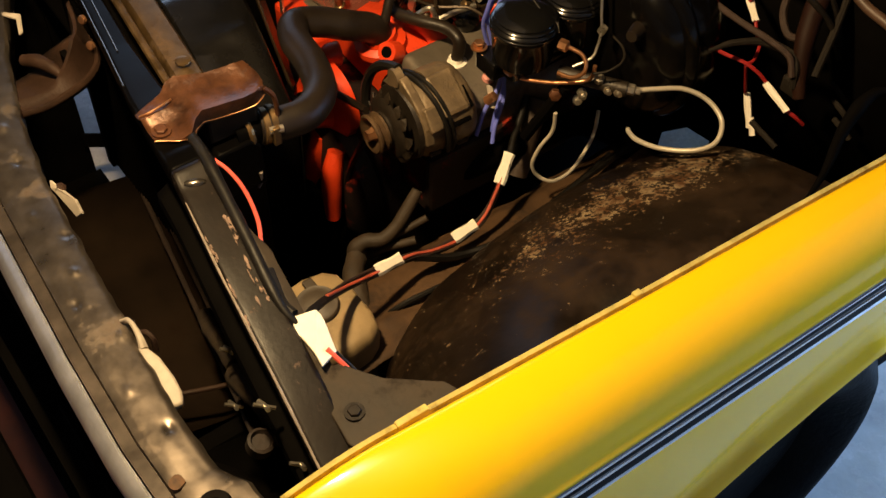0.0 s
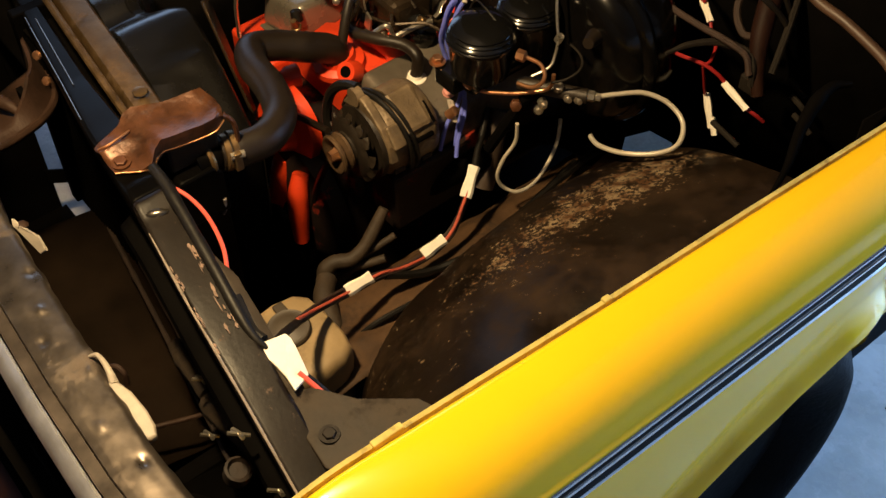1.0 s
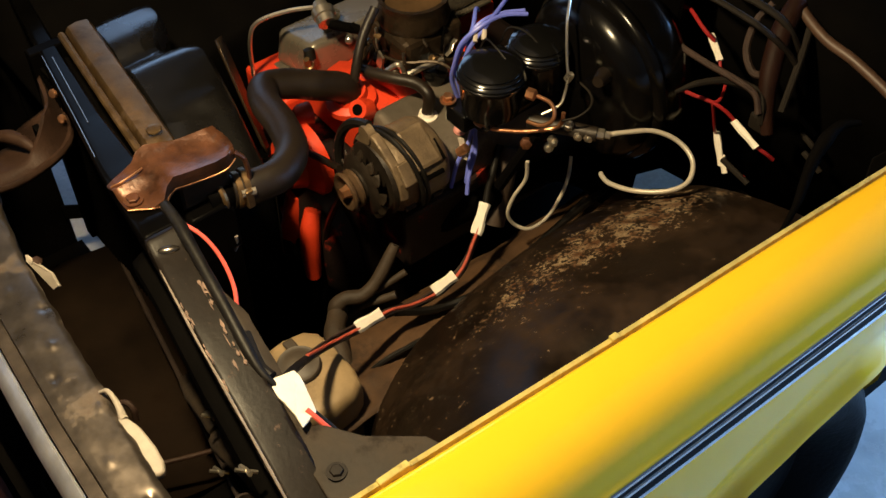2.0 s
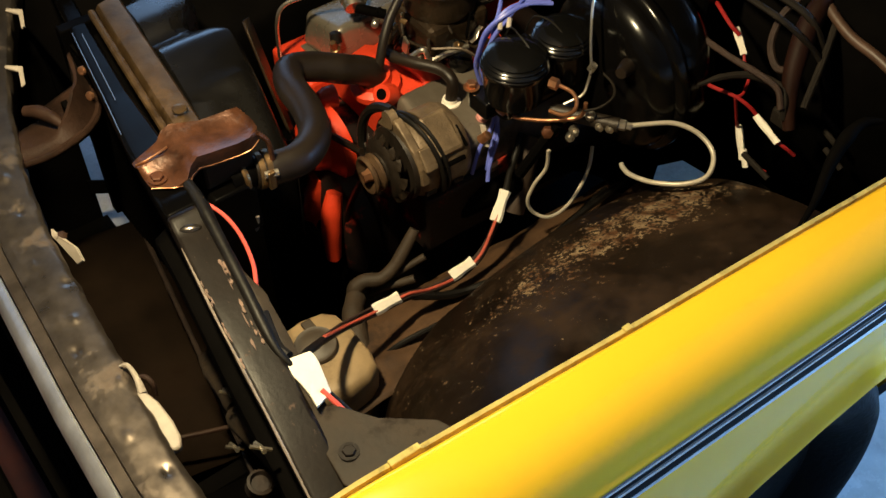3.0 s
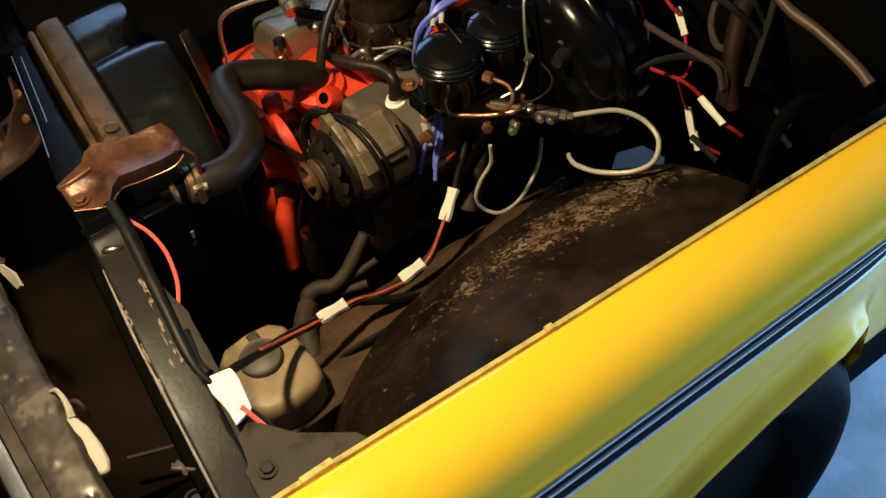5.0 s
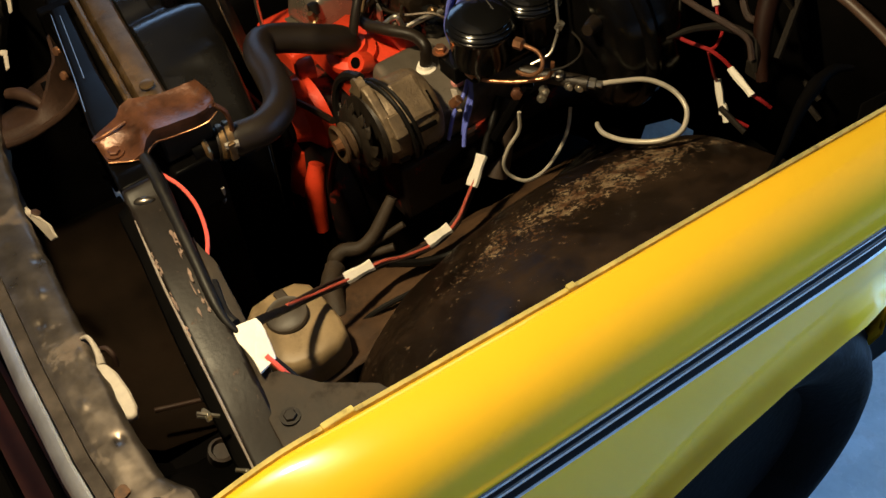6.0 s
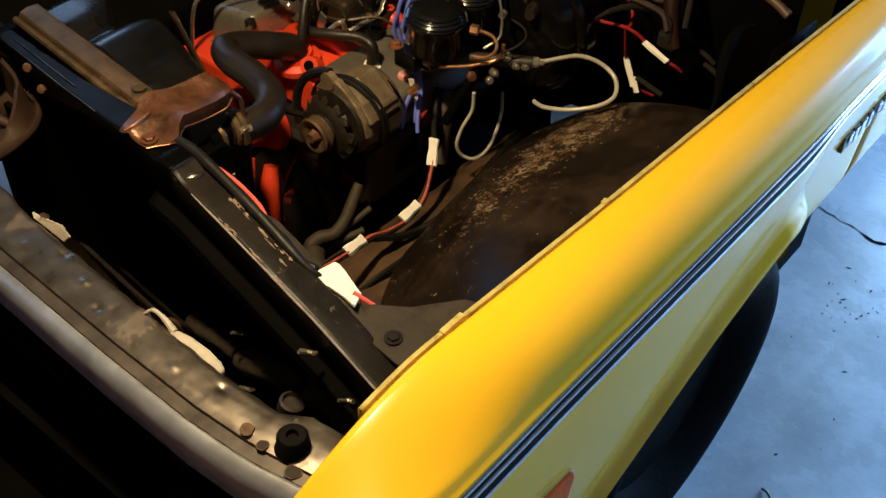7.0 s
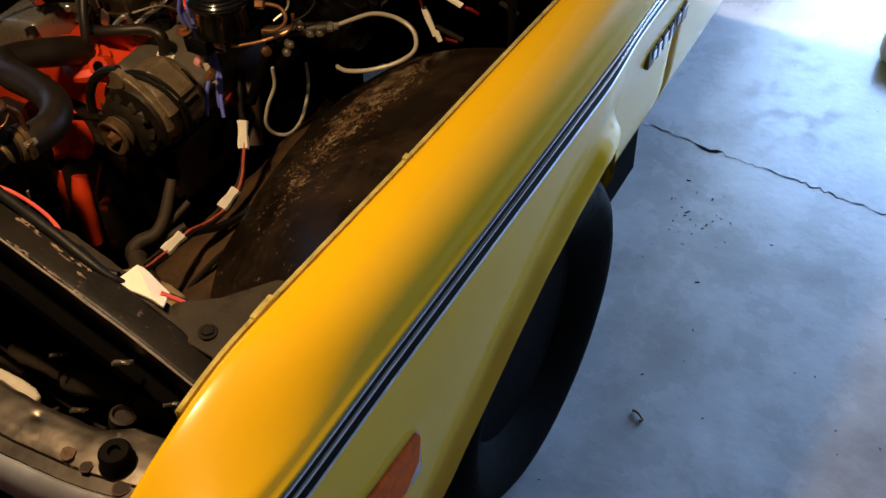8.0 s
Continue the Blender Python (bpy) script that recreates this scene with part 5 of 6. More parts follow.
def alternator():
    a = thing("alternator", (-0.575, 0.68, 0.66), "dirty cast aluminium alternator with a finned pulley fan", "alternator")
    ax, o = Vector((0.04, 1, 0.0)).normalized(), Vector((-0.577, 0.585, 0.748))
    R = 0.069
    part("front_housing", lathe([(0.062, 0.030), (0.064, 0.058), (0.070, R - 0.005), (0.078, R), (0.098, R)], o, ax, 48), "cast", a, "cast front housing")
    part("stator_ring", lathe([(0.098, R - 0.003), (0.108, R - 0.003)], o, ax, 48), "fan_dark", a, "dark stator ring")
    part("rear_housing", lathe([(0.108, R), (0.150, R), (0.163, R - 0.005), (0.170, R - 0.016), (0.174, R - 0.035), (0.174, 0.02)], o, ax, 48), "cast", a, "cast rear housing")
    # fan: a dished disc with bent blades cut from its rim
    # dark disc behind the blades stands in for the shade in their gaps
    part("fan_shadow_disc", lathe([(0.054, 0.03), (0.054, 0.064), (0.062, 0.066)], o, ax, 36), "fan_dark", a)
    part("fan_disc", lathe([(0.030, 0.018), (0.027, 0.034), (0.030, 0.050), (0.033, 0.054), (0.037, 0.050)], o, ax, 36), "fan_dark", a, "grimy fan disc")
    for k in range(13):
        q = Matrix.Rotation(math.tau * (k + 0.13 * math.sin(k * 2.3)) / 13, 4, ax)
        rows = [[(-0.010, 0.032, 0.048), (-0.003, 0.031, 0.049), (0.006, 0.031, 0.048)], [(-0.011, 0.036, 0.055), (-0.002, 0.034, 0.056), (0.007, 0.031, 0.055)], [(-0.010, 0.042, 0.0615), (0.000, 0.038, 0.0630), (0.008, 0.033, 0.0610)]]
        part("fan_blade", grid(rows), "blade", a, "rust-brown bent blade" if k == 0 else "", smooth=False, solid=0.0024).matrix_world = Matrix.Translation(o) @ q
    part("fan_hub", lathe([(0.020, 0.020), (0.024, 0.030), (0.048, 0.030)], o, ax, 24), "fan_dark", a)
    # one deep groove, a dished face and a worn nut
    part("pulley", lathe([(0.010, 0.012), (0.006, 0.020), (0.0, 0.027), (-0.001, 0.031), (0.002, 0.034), (0.006, 0.033), (0.011, 0.025), (0.016, 0.033), (0.020, 0.033), (0.022, 0.028)], o, ax, 36), "pulley_brown", a, "rust-brown pulley")
    part("pulley_nut", lathe([(-0.006, 0.006), (-0.007, 0.0095), (0.001, 0.010), (0.008, 0.013)], o, ax, 6), "copper", a, "worn coppery pulley nut")
    # pale ear of the front frame: a ring lug joined to a stepped web
    web = [(-0.624, 0.640, 0.800), (-0.610, 0.640, 0.820), (-0.592, 0.641, 0.834), (-0.574, 0.642, 0.836), (-0.552, 0.643, 0.822), (-0.528, 0.644, 0.802), (-0.510, 0.645, 0.776), (-0.503, 0.645, 0.744), (-0.516, 0.645, 0.742), (-0.530, 0.644, 0.775), (-0.552, 0.643, 0.796), (-0.580, 0.642, 0.808)]
    part("front_ear", slab(web, (0.001, 0.016, 0)), "cast", a, "pale cast front ear", smooth=False, bevel=0.003)
    part("lug", lathe([(0, 0.016), (0.014, 0.016), (0.015, 0.008), (0.004, 0.0075)], (-0.592, 0.640, 0.828), ax, 20), "cast", a, "cast lug")
    part("step_pad", box((-0.020, -0.012, -0.004), (0.020, 0.012, 0.006)), "cast", a, smooth=False, bevel=0.003).matrix_world = Matrix.Translation((-0.516, 0.664, 0.786)) @ Matrix.Rotation(radians(50), 4, "Y")
    # broad raised pad on the rear casing, a slot along its edge
    q = Matrix.Rotation(radians(36), 4, "Y")
    pad = part("raised_pad", box((-0.042, -0.024, -0.010), (0.032, 0.030, 0.009)), "cast", a, "broad raised casting pad", smooth=False, bevel=0.007)
    pad.matrix_world = Matrix.Translation((-0.536, 0.704, 0.798)) @ q
    part("pad_slot", box((-0.004, -0.020, -0.004), (0.004, 0.026, 0.004)), "dark", a, smooth=False, bevel=0.002).matrix_world = Matrix.Translation((-0.504, 0.704, 0.766)) @ Matrix.Rotation(radians(58), 4, "Y")
    part("pad_slot", box((-0.022, -0.002, -0.002), (0.016, 0.002, 0.002)), "dark", a, smooth=False).matrix_world = Matrix.Translation((-0.520, 0.736, 0.793)) @ q
    for d in (0.075, 0.128):
        m = o + ax * d + Matrix.Rotation(radians(118), 4, ax) @ Vector((0, 0, R))
        part("through_bolt", lathe([(0, 0.0055), (0.018, 0.0055), (0.020, 0.003)], m, ax, 8), "fan_dark", a)
    # cables that arch over the casing, close together
    def arch(y, r, rr, a0, a1, lean):
        pts = [Vector((o.x + 0.003 + r * math.cos(radians(t)), y - lean * (t - 90) / 120, o.z + r * math.sin(radians(t)))) for t in range(a0, a1 - 1, -14)]
        part("cable", tube(pts, rr, 8, 3), "wire", a, "black cable")
    arch(0.670, R + 0.007, 0.0042, 168, -38, 0.018)
    arch(0.681, R + 0.006, 0.0036, 160, -40, 0.018)
    loom = []
    for t in range(205, 95, -13):
        loom.append((o.x + 0.094 * math.cos(radians(t)), 0.655 - 0.02 * (t - 90) / 110, o.z + 0.094 * math.sin(radians(t))))
    part("cable_loom", tube(loom, 0.0085, 8, 3), "wire", a, "black cable loom")
    part("terminal", lathe([(0, 0.008), (0.018, 0.008), (0.02, 0.005)], (-0.512, 0.768, 0.775), (0.5, 0.4, 0.7), 14), "copper", a, "copper terminal")
    part("terminal_clip", slab([(-0.520, 0.772, 0.800), (-0.514, 0.774, 0.800), (-0.500, 0.772, 0.765), (-0.506, 0.770, 0.765)], (0.002, 0.004, 0)), "pale_clip", a, smooth=False)
    # belts
    part("drive_belt", tube([(-0.604, 0.596, 0.776), (-0.68, 0.594, 0.752), (-0.745, 0.592, 0.728)], 0.006, 6), "rubber", a, "black drive belt")
    part("drive_belt", tube([(-0.600, 0.596, 0.728), (-0.66, 0.594, 0.60), (-0.70, 0.592, 0.46)], 0.006, 6), "rubber", a, "black drive belt")
    return a


def master_cylinder():
    m = thing("brake_master_cylinder", (-0.52, 0.87, 0.8), "gloss black brake master cylinder with two domed caps", "master cylinder")
    part("body", tube([(-0.506, 0.80, 0.845), (-0.506, 0.985, 0.845)], 0.034, 20, 2), "black_gloss", m)
    for y, r in ((0.828, 0.054), (0.926, 0.050)):
        x = -0.504 if y < 0.87 else -0.506
        part("reservoir", lathe([(0, r * 0.86), (0.015, r * 0.9), (0.055, r * 0.97), (0.06, r * 1.03), (0.065, r * 1.03), (0.068, r * 0.95)], (x, y, 0.845), (0, 0, 1), 32), "black_gloss", m, "gloss black reservoir")
        part("domed_cap", lathe([(0, r * 1.0), (0.003, r * 1.02), (0.006, r * 0.97), (0.007, r * 0.94), (0.010, r * 0.96), (0.012, r * 0.92), (0.013, r * 0.88), (0.016, r * 0.89), (0.018, r * 0.82), (0.0215, r * 0.70), (0.024, r * 0.52), (0.0255, r * 0.32), (0.0262, r * 0.14), (0.0265, 0.001)], (x, y, 0.912), (0, 0, 1), 32), "black_gloss", m, "domed black cap with stepped rings")
    part("lid_bridge", box((-0.55, 0.86, 0.895), (-0.488, 0.885, 0.918)), "black_gloss", m, smooth=False, bevel=0.005)
    for dx in (-0.020, 0.028):
        part("bail_wire", tube([(-0.568, 0.873 + dx, 0.90), (-0.55, 0.873 + dx, 0.938), (-0.52, 0.873 + dx * 1.3, 0.944), (-0.485, 0.873 + dx * 1.4, 0.930), (-0.470, 0.873 + dx * 1.4, 0.895), (-0.468, 0.873 + dx * 1.4, 0.86)], 0.0018, 6), "wire", m, "thin dark bail")
    part("port_block", box((-0.560, 0.778, 0.808), (-0.512, 0.808, 0.842)), "black_gloss", m, "black port block", smooth=False, bevel=0.004)
    hexbolt("plug", (-0.56, 0.785, 0.845), m, 0.009, 0.010, "copper")
    part("outlet_boss", lathe([(0, 0.016), (0.02, 0.014)], (-0.487, 0.865, 0.88), (1, 0, 0.1), 18), "black_gloss", m)
    for p in ((-0.478, 0.845, 0.90), (-0.474, 0.838, 0.868), (-0.470, 0.85, 0.868)):
        part("screw", lathe([(0, 0.006), (0.006, 0.005)], p, (1, -0.3, 0.6), 10), "steel", m)
    return m


def booster():
    b = thing("brake_booster", (-0.50, 1.08, 0.75), "large gloss black brake booster drum on the firewall", "brake booster")
    prof = [(0, 0.05), (0.008, 0.085), (0.014, 0.110), (0.022, 0.126), (0.032, 0.137), (0.044, 0.143), (0.052, 0.144), (0.056, 0.152), (0.062, 0.156), (0.070, 0.156), (0.076, 0.151), (0.082, 0.146), (0.100, 0.148), (0.125, 0.145), (0.145, 0.134), (0.158, 0.115), (0.165, 0.08)]
    part("drum", lathe(prof, (-0.470, 0.965, 0.835), (0.05, 1, 0.02), 72), "drum_black", b, "gloss black drum")
    part("mount", box((-0.55, 1.14, 0.80), (-0.41, 1.24, 0.97)), "black", b, smooth=False, bevel=0.01)
    part("check_valve", lathe([(0, 0.014), (0.015, 0.012), (0.03, 0.009)], (-0.40, 0.972, 0.900), (0.4, -1, 0.2), 14), "rubber", b)
    return b


def brake_lines():
    l = thing("brake_lines", (-0.42, 0.86, 0.83), "copper and steel brake lines with loose ends", "brake line")
    part("line", tube([(-0.498, 0.803, 0.832), (-0.485, 0.803, 0.830), (-0.468, 0.812, 0.829), (-0.437, 0.842, 0.830), (-0.408, 0.874, 0.838), (-0.398, 0.882, 0.852), (-0.397, 0.884, 0.872)], 0.0034, 10), "copper", l, "copper coloured line")
    part("line", tube([(-0.430, 0.855, 0.900), (-0.411, 0.866, 0.893), (-0.398, 0.865, 0.882), (-0.397, 0.858, 0.868), (-0.412, 0.850, 0.855), (-0.436, 0.845, 0.850)], 0.0033, 10), "copper", l)
    part("fitting", lathe([(0, 0.0095), (0.012, 0.0095), (0.014, 0.006)], (-0.505, 0.800, 0.832), (1, 0.1, 0), 6), "copper", l, "copper flare nut")
    part("fitting", lathe([(0, 0.0095), (0.013, 0.0095), (0.015, 0.006)], (-0.443, 0.848, 0.901), (1, 0.4, 0), 6), "copper", l, "copper flare nut")
    part("fitting", lathe([(0, 0.0095), (0.012, 0.0095), (0.014, 0.006)], (-0.430, 0.838, 0.815), (0.6, -0.5, 0.3), 6), "rust", l, "rusty flare nut")
    part("thin_line", tube([(-0.50, 0.985, 1.005), (-0.475, 0.955, 0.975), (-0.458, 0.940, 0.948), (-0.446, 0.932, 0.92), (-0.434, 0.925, 0.896), (-0.418, 0.904, 0.885), (-0.412, 0.888, 0.875), (-0.424, 0.863, 0.862)], 0.0024, 8), "steel", l, "thin steel line")
    part("union", lathe([(0, 0.007), (0.012, 0.007), (0.013, 0.004)], (-0.436, 0.926, 0.892), (0.3, 0.2, 0.9), 6), "steel", l)
    part("thin_line", tube([(-0.433, 0.947, 0.88), (-0.405, 0.943, 0.88), (-0.385, 0.932, 0.88), (-0.374, 0.915, 0.878), (-0.378, 0.893, 0.870), (-0.395, 0.878, 0.86)], 0.002, 6), "greywire", l)
    # proportioning valve block and the looped white line from it
    v = part("valve_block", tube([(-0.455, 0.865, 0.828), (-0.36, 0.925, 0.830)], 0.012, 10, 2), "fan_dark", l, "dark valve block")
    for p, ax in (((-0.395, 0.895, 0.838), (0.2, -0.2, 1)), ((-0.385, 0.905, 0.826), (0.9, -0.5, 0.1)), ((-0.372, 0.915, 0.826), (0.9, -0.5, 0.1)), ((-0.42, 0.88, 0.79), (0.6, -0.6, 0.2)), ((-0.41, 0.875, 0.815), (0.9, -0.4, 0.0))):
        part("port", lathe([(0, 0.008), (0.009, 0.008), (0.010, 0.005), (0.016, 0.004)], p, ax, 8), "steel", v)
    part("valve_leg", tube([(-0.43, 0.86, 0.82), (-0.45, 0.84, 0.76), (-0.47, 0.82, 0.70)], 0.010, 8), "dark", l)
    part("flare_nut", lathe([(0, 0.009), (0.02, 0.009), (0.022, 0.006), (0.03, 0.006)], (-0.368, 0.920, 0.831), (0.72, 0.55, 0.0), 6), "steel", l, "bright flare nut")
    loop = [(-0.350, 0.933, 0.831), (-0.333, 0.964, 0.831), (-0.310, 1.000, 0.829), (-0.279, 1.025, 0.815), (-0.244, 1.024, 0.799), (-0.224, 0.995, 0.785), (-0.238, 0.963, 0.774), (-0.280, 0.936, 0.760), (-0.325, 0.931, 0.745), (-0.352, 0.940, 0.736), (-0.361, 0.946, 0.733)]
    part("looped_line", tube(loop, 0.0041, 10), "greywire", l, "pale grey looped line").data.materials[0] = M["steel_white"]
    loop2 = [(-0.414, 0.829, 0.790), (-0.416, 0.829, 0.750), (-0.424, 0.812, 0.715), (-0.427, 0.803, 0.680), (-0.421, 0.813, 0.652), (-0.406, 0.834, 0.640), (-0.406, 0.872, 0.640), (-0.418, 0.914, 0.655), (-0.428, 0.940, 0.680), (-0.44, 0.955, 0.71)]
    part("looped_line", tube(loop2, 0.0032, 8), "greywire", l, "grey looped line").data.materials[0] = M["steel_white"]
    return l


def washer_bottle():
    b = thing("washer_bottle", (-0.36, 0.38, 0.5), "yellowed plastic washer bottle with a dark lid", "bottle")
    poly = [(-0.456, 0.330), (-0.462, 0.375), (-0.456, 0.412), (-0.438, 0.430), (-0.400, 0.434), (-0.345, 0.434), (-0.316, 0.426), (-0.302, 0.404), (-0.298, 0.368), (-0.308, 0.326), (-0.328, 0.306), (-0.385, 0.302), (-0.435, 0.308)]
    c = Vector((-0.378, 0.368, 0))
    rows = []
    for z, k in ((0.46, 0.86), (0.48, 0.90), (0.56, 0.94), (0.620, 0.985), (0.634, 0.985), (0.645, 0.965), (0.652, 0.92), (0.655, 0.85), (0.656, 0.6)):
        rows.append([(c.x + (x - c.x) * k, c.y + (y - c.y) * k, z) for x, y in poly])
    part("tank", grid(rows, close=True), "tan", b, "yellowed plastic tank")
    part("filler_lid", lathe([(0, 0.033), (0.007, 0.034), (0.010, 0.032), (0.009, 0.026), (0.0115, 0.020), (0.012, 0.004)], (-0.396, 0.366, 0.655), (0.05, -0.1, 1), 28), "dark_plastic", b, "dark round lid")
    part("lid_tab", box((-0.446, 0.368, 0.657), (-0.424, 0.386, 0.664)), "dark_plastic", b, smooth=False, bevel=0.003)
    part("pump", lathe([(0, 0.02), (0.03, 0.02), (0.034, 0.01)], (-0.30, 0.345, 0.50), (0.4, -0.3, 0.5), 14), "tan", b)
    part("shelf_bracket", box((-0.46, 0.30, 0.44), (-0.28, 0.44, 0.462)), "dark", b, smooth=False)
    return b


def tag(name, a, b, w, parent, n):
    """A wrap of tape round a wire from a to b, flattened, with a ragged free end."""
    a, b = Vector(a), Vector(b)
    d = (b - a).normalized()
    nrm = Vector(n).normalized()
    s = d.cross(nrm).normalized()
    bm = bmesh.new()
    rows = []
    for i in range(7):
        u = i / 6
        p = a + (b - a) * u
        k = w * (1 + 0.10 * math.sin(u * 7 + w * 900))
        rows.append([p + s * k + nrm * 0.001, p + s * k * 0.6 + nrm * 0.0055, p - s * k * 0.6 + nrm * 0.006, p - s * k + nrm * 0.001, p - s * k * 0.6 - nrm * 0.005, p + s * k * 0.6 - nrm * 0.005])
    grid(rows, bm, close=True)
    return part(name, bm, "white", parent, "white tape marker")


def harness():
    h = thing("front_wiring_harness", (-0.40, 0.6, 0.6), "black and red wiring loom with white tape markers", "wiring harness")
    path = [(-0.535, 0.875, 0.715), (-0.510, 0.840, 0.690), (-0.492, 0.815, 0.680), (-0.461, 0.779, 0.666), (-0.429, 0.729, 0.648), (-0.413, 0.693, 0.628), (-0.411, 0.650, 0.611), (-0.406, 0.588, 0.622), (-0.405, 0.540, 0.641), (-0.397, 0.485, 0.657), (-0.375, 0.412, 0.695), (-0.335, 0.352, 0.750), (-0.275, 0.300, 0.83), (-0.225, 0.262, 0.895)]
    part("loom", tube(path, 0.006, 10, wob=0.1), "wire", h, "black loom")
    for k, lift, m in ((0.005, 0.004, "brownwire"), (-0.005, 0.004, "brownwire"), (0.0035, 0.0085, "faded_lead")):
        p2 = [Vector(p) + Vector((k, -k * 0.6, lift + 0.003 * math.sin(i * 1.7 + k * 300))) for i, p in enumerate(path)]
        part("wire", tube(p2[3:12], 0.0028, 8), m, h)
    part("branch", tube([(-0.405, 0.55, 0.637), (-0.39, 0.62, 0.605), (-0.375, 0.70, 0.603), (-0.385, 0.80, 0.605), (-0.41, 0.95, 0.605), (-0.43, 1.05, 0.58), (-0.45, 1.12, 0.50)], 0.007, 8, wob=0.2), "wire", h, "black branch loom")
    part("branch", tube([(-0.385, 0.45, 0.55), (-0.362, 0.50, 0.598), (-0.352, 0.58, 0.606), (-0.352, 0.68, 0.606), (-0.385, 0.82, 0.606), (-0.42, 0.98, 0.61)], 0.005, 8), "wire", h)
    for a, b, w in (((-0.470, 0.790, 0.678), (-0.436, 0.742, 0.662), 0.0095), ((-0.412, 0.678, 0.627), (-0.411, 0.632, 0.621), 0.0095), ((-0.403, 0.525, 0.655), (-0.395, 0.472, 0.667), 0.0095)):
        tag("tape_marker", a, b, w, h, (0.5, -0.3, 0.8))
    # a wide wrapped flag where the loom crosses the rail
    flag = [(-0.229, 0.241, 0.905), (-0.217, 0.273, 0.912), (-0.209, 0.275, 0.909), (-0.200, 0.275, 0.903), (-0.183, 0.272, 0.895), (-0.164, 0.268, 0.889), (-0.150, 0.240, 0.897), (-0.170, 0.242, 0.899), (-0.190, 0.241, 0.901), (-0.210, 0.238, 0.904)]
    part("tape_flag", slab(flag, (-0.002, 0.0, -0.006)), "white", h, "wide white tape flag", smooth=False, bevel=0.0015)
    part("wire", tube([(-0.170, 0.258, 0.895), (-0.140, 0.268, 0.880), (-0.115, 0.278, 0.86), (-0.09, 0.29, 0.83)], 0.0035, 8), "red", h)
    part("wire", tube([(-0.175, 0.262, 0.892), (-0.145, 0.275, 0.872), (-0.12, 0.285, 0.85), (-0.10, 0.30, 0.80)], 0.0035, 8), "wire", h)
    part("loom_end", tube([(-0.232, 0.25, 0.903), (-0.255, 0.247, 0.905), (-0.30, 0.256, 0.915)], 0.007, 8), "wire", h)
    # red lead along the rail
    part("wire", tube([(-0.552, 0.296, 0.89), (-0.538, 0.288, 0.912), (-0.524, 0.289, 0.915), (-0.490, 0.302, 0.908), (-0.447, 0.304, 0.902), (-0.39, 0.291, 0.905), (-0.345, 0.271, 0.912), (-0.33, 0.262, 0.91)], 0.0029, 8), "red", h, "pinkish red lead")
    part("rail_loom", tube([(-0.552, 0.280, 0.940), (-0.500, 0.275, 0.951), (-0.431, 0.266, 0.946), (-0.335, 0.252, 0.934), (-0.266, 0.242, 0.920), (-0.236, 0.241, 0.910), (-0.214, 0.247, 0.900)], [0.0085, 0.008, 0.008, 0.0075, 0.006, 0.004], 10, wob=0.12), "wire", h, "black taped loom along the rail")
    part("stay_wire", tube([(-0.535, 0.370, 0.825), (-0.540, 0.37, 0.80), (-0.556, 0.37, 0.765), (-0.577, 0.37, 0.653)], 0.003, 6), "edge_wear", h, "thin pale stay wire")
    return h


def plug_wires():
    p = thing("plug_wires", (-0.57, 0.85, 0.8), "blue spark plug wires looped over the engine", "plug wire")
    sets = [[(-0.544, 0.935, 0.952), (-0.563, 0.900, 0.955), (-0.566, 0.858, 0.952), (-0.580, 0.830, 0.925), (-0.590, 0.822, 0.88), (-0.600, 0.825, 0.84), (-0.595, 0.84, 0.78)],
            [(-0.556, 0.940, 0.950), (-0.575, 0.903, 0.950), (-0.580, 0.865, 0.945), (-0.588, 0.838, 0.91), (-0.597, 0.83, 0.86), (-0.590, 0.845, 0.78)],
            [(-0.62, 0.97, 0.95), (-0.600, 0.945, 0.955), (-0.580, 0.905, 0.955), (-0.565, 0.868, 0.950), (-0.572, 0.835, 0.91), (-0.585, 0.83, 0.85)],
            [(-0.66, 0.93, 0.90), (-0.63, 0.90, 0.93), (-0.60, 0.87, 0.93), (-0.59, 0.85, 0.90), (-0.588, 0.84, 0.82)],
            [(-0.580, 0.855, 0.735), (-0.567, 0.833, 0.712), (-0.565, 0.808, 0.682), (-0.56, 0.79, 0.64)],
            [(-0.577, 0.852, 0.740), (-0.556, 0.840, 0.702), (-0.540, 0.812, 0.665), (-0.53, 0.80, 0.64)],
            [(-0.574, 0.854, 0.735), (-0.562, 0.842, 0.712), (-0.552, 0.822, 0.680), (-0.545, 0.81, 0.65)],
            [(-0.585, 0.838, 0.79), (-0.580, 0.850, 0.76), (-0.577, 0.852, 0.738)]]
    sets = [[Vector(q) + (Vector((0.034, -0.028, 0.050)) if i > 3 else Vector()) for q in s] for i, s in enumerate(sets)]
    for s in sets:
        part("wire", tube(s, 0.0036, 8), "blue", p)
    for a in ((-0.563, 0.862, 0.945), (-0.572, 0.852, 0.94)):
        part("separator", tube([a, (a[0] + 0.009, a[1] - 0.009, a[2] - 0.010)], 0.0042, 8), "pale_clip", p, "white wire separator")
    return p


